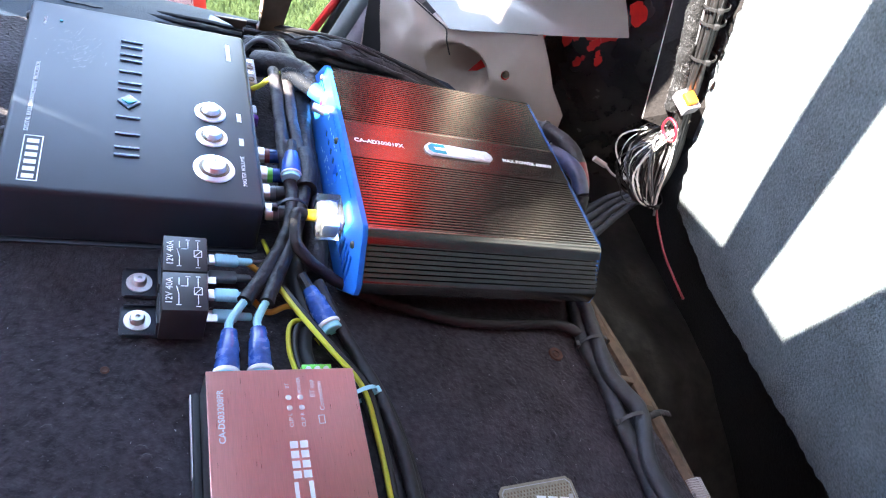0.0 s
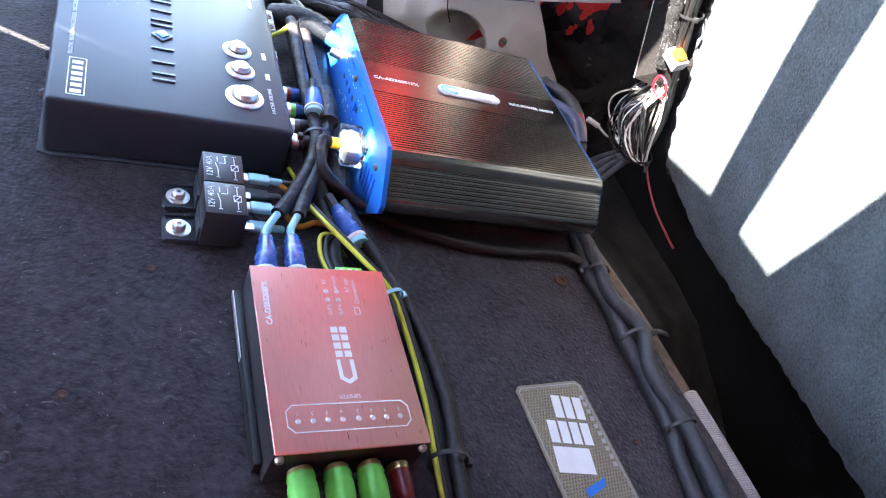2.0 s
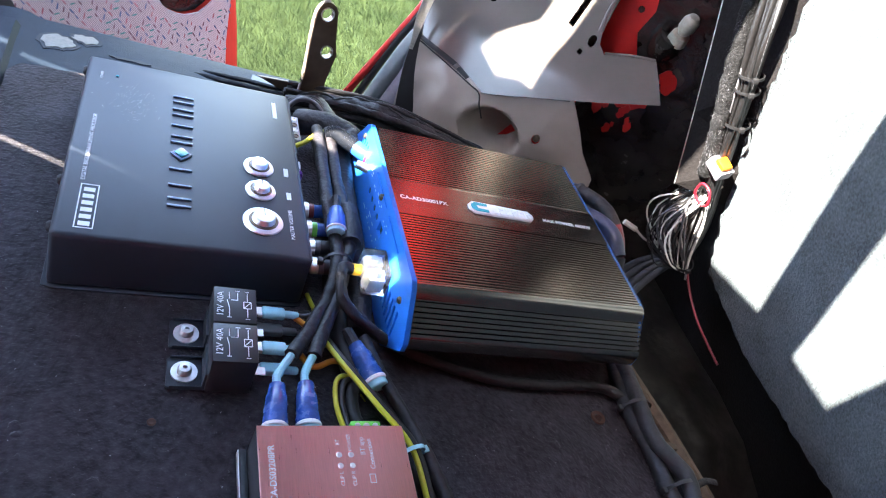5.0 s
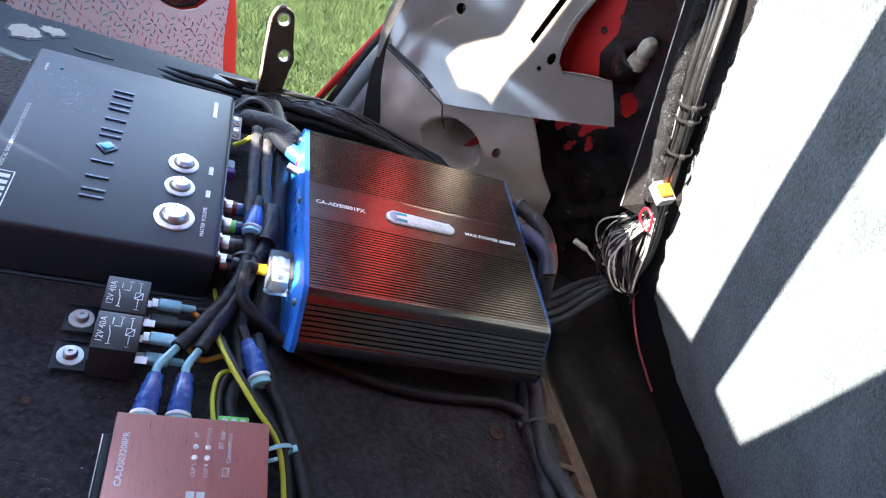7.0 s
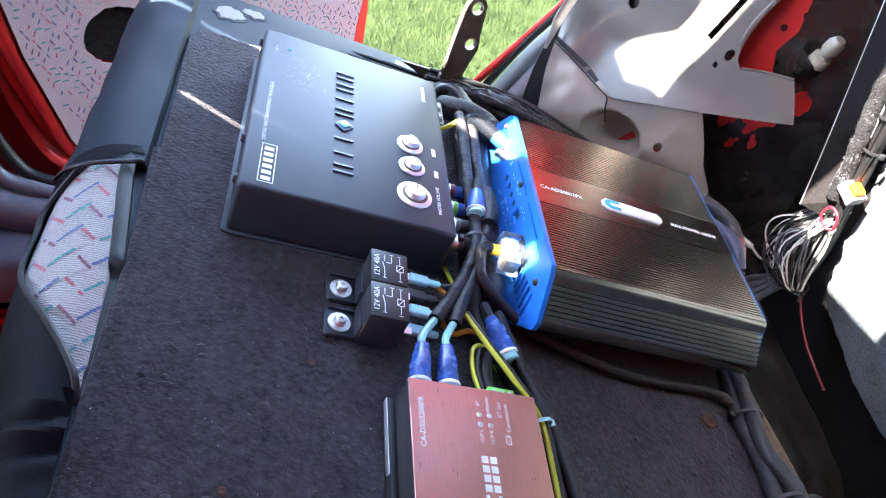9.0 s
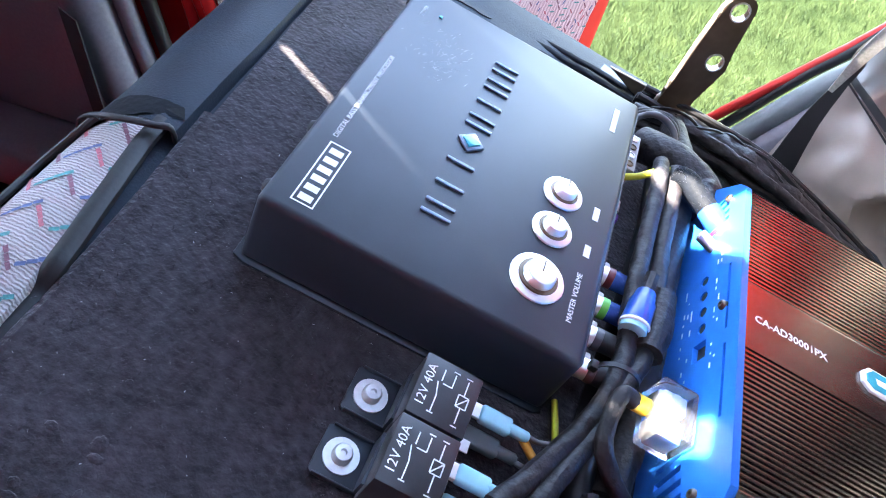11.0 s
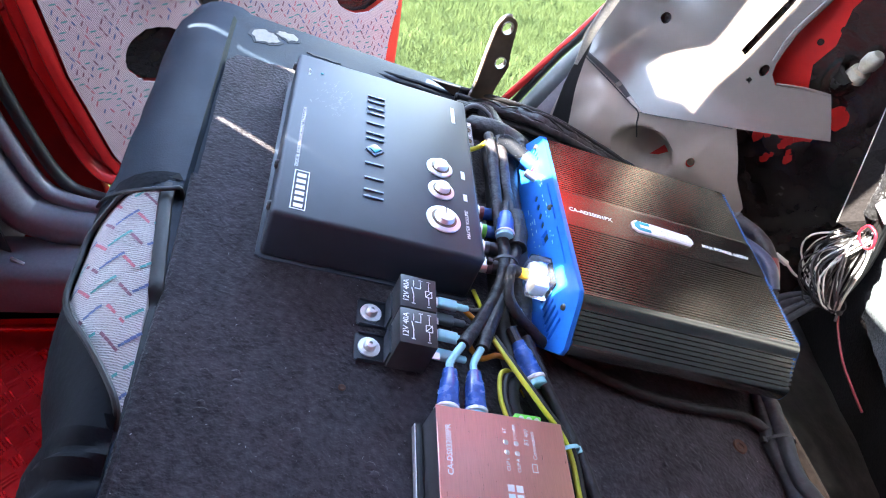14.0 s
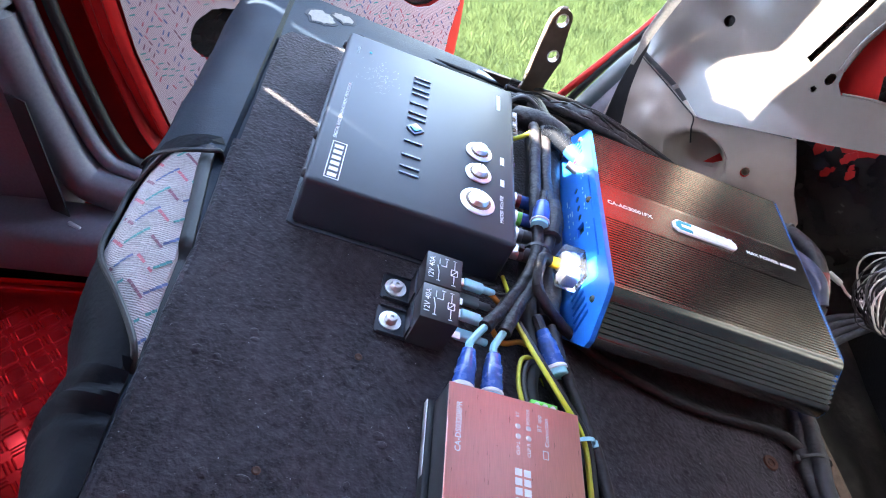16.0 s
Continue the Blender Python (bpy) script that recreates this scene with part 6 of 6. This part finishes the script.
for k, (x, y) in enumerate(((0.067, 0), (0.088, 0), (0.108, 0))):
    t = thing("phono_plug", "green phono plug in the front of the signal processor", "phono plug", BOARD @ pose(x - 0.001, -0.2225 + 0.0008 * k, 0.018, 90, 0, 3), group="green phono plugs")
    part("ring", lathe([(0.0060, 0.001), (0.0074, 0.001), (0.0074, 0.004), (0.0060, 0.004)], 18), BRASS, t, "brass ring")
    part("boot", lathe([(0.0078, 0.0035), (0.0084, 0.006), (0.0078, 0.008), (0.0084, 0.010), (0.0086, 0.016), (0.0080, 0.024), (0.0060, 0.032), (0.0034, 0.040), (0, 0.040)], 18), GREEN, t, "bright green boot")
t = thing("phono_plug", "red phono plug in the front of the signal processor", "phono plug", BOARD @ pose(0.126, -0.2205, 0.016, 90, 0, 3))
part("ring", lathe([(0.0050, 0.001), (0.0066, 0.001), (0.0066, 0.005), (0.0050, 0.005)], 18), BRASS, t, "brass ring")
part("boot", lathe([(0.0062, 0.005), (0.0066, 0.012), (0.0058, 0.022), (0.0030, 0.030), (0, 0.030)], 18), RED_WIRE, t, "dark red boot")

# loom down the board's boot-side edge
for k, (o, z) in enumerate(((0.0, 0.008), (0.012, 0.010), (0.006, 0.018))):
    w = 0.004 * (k - 1)
    cable("loom_cable", [(0.372, 0.060, 0.004 + z * 0.3), (0.368 + o * 0.5, 0.010, z * 0.7), (0.358 + o, -0.035, z), (0.360 + o - w, -0.075, z), (0.365 + o + w, -0.112, z + 0.002), (0.362 + o - w, -0.155, z), (0.366 + o, -0.198, z), (0.362 + o + w, -0.245, z), (0.360 + o, -0.36, z)],
          0.0066, TAPE_BLUE, "grey-black taped loom cable along the board's edge", wrap=0.05, group="loom along the board's edge")
tie((0.363, -0.040, 0.011), 0.0135, (0, 1, 0))
tie((0.370, -0.114, 0.012), 0.0135, (-0.1, 1, 0))
tie((0.372, -0.200, 0.012), 0.0135, (-0.1, 1, 0))
cable("tie_tail", [(0.384, -0.114, 0.016), (0.397, -0.110, 0.017), (0.412, -0.108, 0.012)], 0.0028, TAPE, "loose cable tie tail over the board's edge", "tie tail", flat=0.4)
for k in range(2):
    cable("brown_lead", [(0.376 + 0.007 * k, 0.06, 0.0), (0.381 + 0.008 * k, 0.010, 0.002), (0.375 + 0.006 * k, -0.035, 0.010)], 0.0036, WOOD, "brown lead along the board's edge", "cable")

# bundle along the far edge of the board
rng = random.Random(21)
for k in range(13):
    q, e = k * 2.4, 0.016 * math.sqrt((k + 0.5) / 13)
    dy, dz, w = 0.012 + e * math.cos(q), -0.003 + 0.7 * e * math.sin(q), lambda: rng.uniform(-0.005, 0.005)
    mt, r = ((TAPE, 0.0055), (RUBBER, 0.0030), (TAPE, 0.0042), (RUBBER, 0.0022), (TAPE, 0.0048))[k % 5]
    cable("loom_cable", [(0.080 + w(), 0.345 + dy + w(), 0.004 + dz), (0.135, 0.342 + dy + w(), 0.008 + dz + w()), (0.19, 0.340 + dy + w(), 0.010 + dz + w()), (0.25, 0.335 + dy + w(), 0.004 + dz), (0.305, 0.322 + dy + w(), -0.004 + dz), (0.36, 0.295 + dy, -0.02 + dz), (0.42, 0.25 + dy, -0.06 + dz)],
          r, mt, "black fabric-taped loom behind the amplifier", wrap=0.10 if mt is TAPE else 0.0, seg=8, steps=8, group="loom behind the amplifier")
cable("loom_wrap", [(0.095, 0.352, 0.002), (0.14, 0.352, 0.010), (0.19, 0.350, 0.011), (0.25, 0.344, 0.004), (0.305, 0.330, -0.005), (0.36, 0.302, -0.022), (0.41, 0.262, -0.056)], 0.0125, TAPE, "flattened black cloth wrap round the loom", "cable wrap", wrap=0.16, flat=0.55)
for k in range(4):
    x, y = 0.09 + 0.026 * k, 0.350 + rng.uniform(-0.006, 0.012)
    cable("wire", [(x, y, 0.008), (x + 0.014, y + rng.uniform(-0.010, 0.010), 0.018), (x + 0.034, y + rng.uniform(-0.010, 0.010), 0.017), (x + 0.058, y + rng.uniform(-0.012, 0.006), 0.007)], 0.0013, RUBBER, "thin black wire lying loose on the loom", "wire", group="loose loom ends", seg=6, steps=6)
for k in range(3):
    cable("wire", [(0.07, 0.30 + 0.008 * k, 0.012), (0.085, 0.305 + 0.008 * k, 0.028 - 0.004 * k), (0.105, 0.30 + 0.006 * k, 0.026), (0.115, 0.275, 0.014)], 0.0026, (GREY_WIRE, RUBBER, TAPE)[k], "dark wire curling behind the processor", "wire")

# power cables at the amplifier's boot end
lead = "thick sheathed power lead at the amplifier end"
cable("power_lead", [(0.351, 0.206, 0.048), (0.366, 0.202, 0.054), (0.380, 0.183, 0.061), (0.391, 0.158, 0.062), (0.397, 0.135, 0.052), (0.400, 0.120, 0.030), (0.408, 0.122, -0.020), (0.43, 0.14, -0.06)], 0.0080, TAPE, lead, group="power leads", wrap=0.03)
cable("power_lead", [(0.351, 0.180, 0.043), (0.366, 0.174, 0.048), (0.380, 0.154, 0.055), (0.389, 0.131, 0.056), (0.394, 0.114, 0.045)], 0.0084, SLEEVE_BLUE, lead, group="power leads", wrap=0.02)
cable("power_lead", [(0.394, 0.114, 0.045), (0.397, 0.106, 0.026), (0.402, 0.106, -0.004), (0.42, 0.12, -0.05)], 0.0080, TAPE, lead, group="power leads", wrap=0.03)
cable("power_lead", [(0.351, 0.152, 0.036), (0.366, 0.144, 0.038), (0.379, 0.126, 0.034), (0.386, 0.112, 0.014), (0.394, 0.112, -0.03)], 0.0078, SLEEVE_BLUE, lead, group="power leads", wrap=0.02)
cable("heat_shrink", [(0.3945, 0.144, 0.058), (0.3985, 0.130, 0.048), (0.400, 0.123, 0.038)], 0.0086, RED_WIRE, "red heat-shrink sleeve on a power lead", "sleeve", steps=4)
cable("heat_shrink", [(0.378, 0.128, 0.034), (0.383, 0.119, 0.025), (0.386, 0.113, 0.015)], 0.0084, RED_WIRE, "red heat-shrink sleeve on a power lead", "sleeve", steps=4)
tie((0.372, 0.194, 0.058), 0.0092, (0.5, -0.7, 0.35))
tie((0.372, 0.166, 0.051), 0.0100, (0.5, -0.7, 0.35))
for k in range(4):
    cable("speaker_lead", [(0.405 + 0.004 * k, 0.12 + 0.010 * k, -0.035), (0.45, 0.135 + 0.012 * k, -0.030), (0.50, 0.17 + 0.010 * k, -0.020), (0.53, 0.185 + 0.004 * k, 0.0)], 0.0042, TAPE_BLUE, "dark grey speaker lead to the subwoofer box", group="speaker leads")

# sunlit harness on the box front
rng = random.Random(12)
def climb(a, b, rng, w=0.0045):
    """A line up the harness, a and b off its middle, with small wanderings."""
    path = [(0.532, 0.176, 0.010), (0.525, 0.186, 0.060), (0.503, 0.190, 0.120), (0.486, 0.193, 0.160), (0.470, 0.197, 0.205), (0.451, 0.204, 0.260), (0.437, 0.213, 0.325), (0.405, 0.222, 0.43)]
    f = (0.35, 0.9, 0.8, 0.9, 1.0, 1.0, 1.0, 1.0)
    return [(x + b * k + rng.uniform(-w, w), y + a * k + rng.uniform(-w, w), z) for (x, y, z), k in zip(path, f)]


for a, b, r in ((0.0035, -0.0010, 0.0046), (-0.0040, 0.0070, 0.0050), (-0.0005, 0.0120, 0.0040), (0.0060, 0.0075, 0.0042), (-0.0075, 0.0010, 0.0030)):
    cable("harness_cable", climb(a, b, rng, 0.0014), r, HARNESS, "glossy black cable of the harness up the subwoofer box", group="harness cables", seg=10, steps=10)
for k in range(9):
    q = k * 0.7
    cable("harness_wire", climb(0.0075 * math.cos(q), 0.004 + 0.0080 * math.sin(q), rng, 0.0022), 0.0013 + 0.0003 * (k % 3), (HARNESS, GREY_WIRE, HARNESS)[k % 3], "thin black wire of the harness up the subwoofer box", group="harness wires", seg=7, steps=8)
felt_line = [settle(p) for p in climb(0.0075, -0.0085, rng, 0.0016)[2:]]
t = thing("felt_strip", "frayed dusty black felt strip beside the sunlit harness", "felt strip")
part("strip", tube(felt_line, 0.0082, 14, 22, wrap=0.16), FELT, t, "dusty black felt")
part("fibres", fuzz(felt_line, 0.0078, 3200, 0.0042, rng), GREY_WIRE, t, "frayed fibres", smooth=False)["kind"] = "stuff"
for k in range(52):
    a, b, c = rng.uniform(-0.024, 0.036), rng.uniform(-0.026, 0.024), rng.uniform(-0.006, 0.026)
    mt = (WHITE_WIRE, HARNESS, GREY_WIRE, HARNESS, WHITE_WIRE, HARNESS, HARNESS)[k % 7]
    cable("harness_wire", [(0.538 + b * 0.2, 0.172 + a * 0.15, 0.002), (0.520 - c, 0.185 + a, 0.025 + b), (0.508 - c, 0.198 + a * 0.8, 0.058 + b + rng.uniform(-0.01, 0.01)), (0.515 + rng.uniform(-0.008, 0.004), 0.193 + a * 0.4, 0.098 + rng.uniform(-0.03, 0.02))], rng.uniform(0.0007, 0.0014), mt,
          "thin loose wire looping out of the harness", "wire", group="loose harness wires", steps=5, seg=6)
for k in range(34):
    a, b = rng.uniform(-0.020, 0.026), rng.uniform(-0.012, 0.004)
    cable("harness_wire", [(0.512 + b, 0.192 + a * 0.5, 0.108 + rng.uniform(-0.01, 0.012)), (0.520 + b, 0.188 + a, 0.070), (0.530 + b, 0.182 + a * rng.uniform(0.6, 1.4), 0.034), (0.538 + b * 0.5, 0.174 + a * rng.uniform(0.1, 1.3), 0.004 + rng.uniform(-0.006, 0.012))],
          rng.uniform(0.0007, 0.0015), (WHITE_WIRE, HARNESS, HARNESS, GREY_WIRE)[k % 4], "thin loose wire hanging from the harness", "wire", group="loose harness wires", steps=5, seg=6)
cable("wire", [(0.49, 0.225, 0.009), (0.503, 0.215, 0.004), (0.515, 0.205, 0.010), (0.522, 0.198, 0.030)], 0.0014, WHITE_WIRE, "white wire with a bare end", "wire")
cable("wire_end", [(0.474, 0.232, 0.012), (0.490, 0.225, 0.009)], 0.0034, WHITE_WIRE, "white taped wire end", "wire", steps=3)
cable("wire", [(0.543, 0.170, 0.004), (0.546, 0.150, -0.010), (0.549, 0.118, -0.024), (0.552, 0.085, -0.031), (0.553, 0.060, -0.034)], 0.0015, RED_WIRE, "red wire dropping behind the box", "wire")
cable("wire", [(0.505, 0.182, 0.088), (0.497, 0.192, 0.096), (0.492, 0.187, 0.112), (0.494, 0.174, 0.112), (0.500, 0.170, 0.098), (0.505, 0.180, 0.089)], 0.0016, RED_WIRE, "red wire loop in the harness", "wire")
cable("fuse_holder_lead", [(0.524, 0.188, 0.062), (0.520, 0.192, 0.085), (0.516, 0.190, 0.105)], 0.0030, WHITE_WIRE, "white wire loop in the harness", "wire")
t = thing("harness_connector", "grey plastic connector with an amber tab with a slight added glow on the harness", "connector", BOARD @ pose(0.500, 0.184, 0.141, 18, -18, 12))
part("shell", boxed(-0.009, 0.009, -0.012, 0.012, -0.012, 0.001, 0.0015), TRIM_DARK, t, "grey plastic shell")
part("tab", boxed(-0.008, 0.005, -0.008, 0.006, 0.000, 0.006, 0.0015), AMBER, t, "amber tab with a slight added glow")
for x, y, z, r in ((0.533, 0.176, 0.010, 0.014), (0.483, 0.192, 0.186, 0.0125), (0.470, 0.196, 0.220, 0.0120), (0.465, 0.198, 0.234, 0.0120)):
    tie((x, y, z), r, (-0.36, 0.08 + 6 * (z - 0.2) * 0.1, 1), RUBBER)
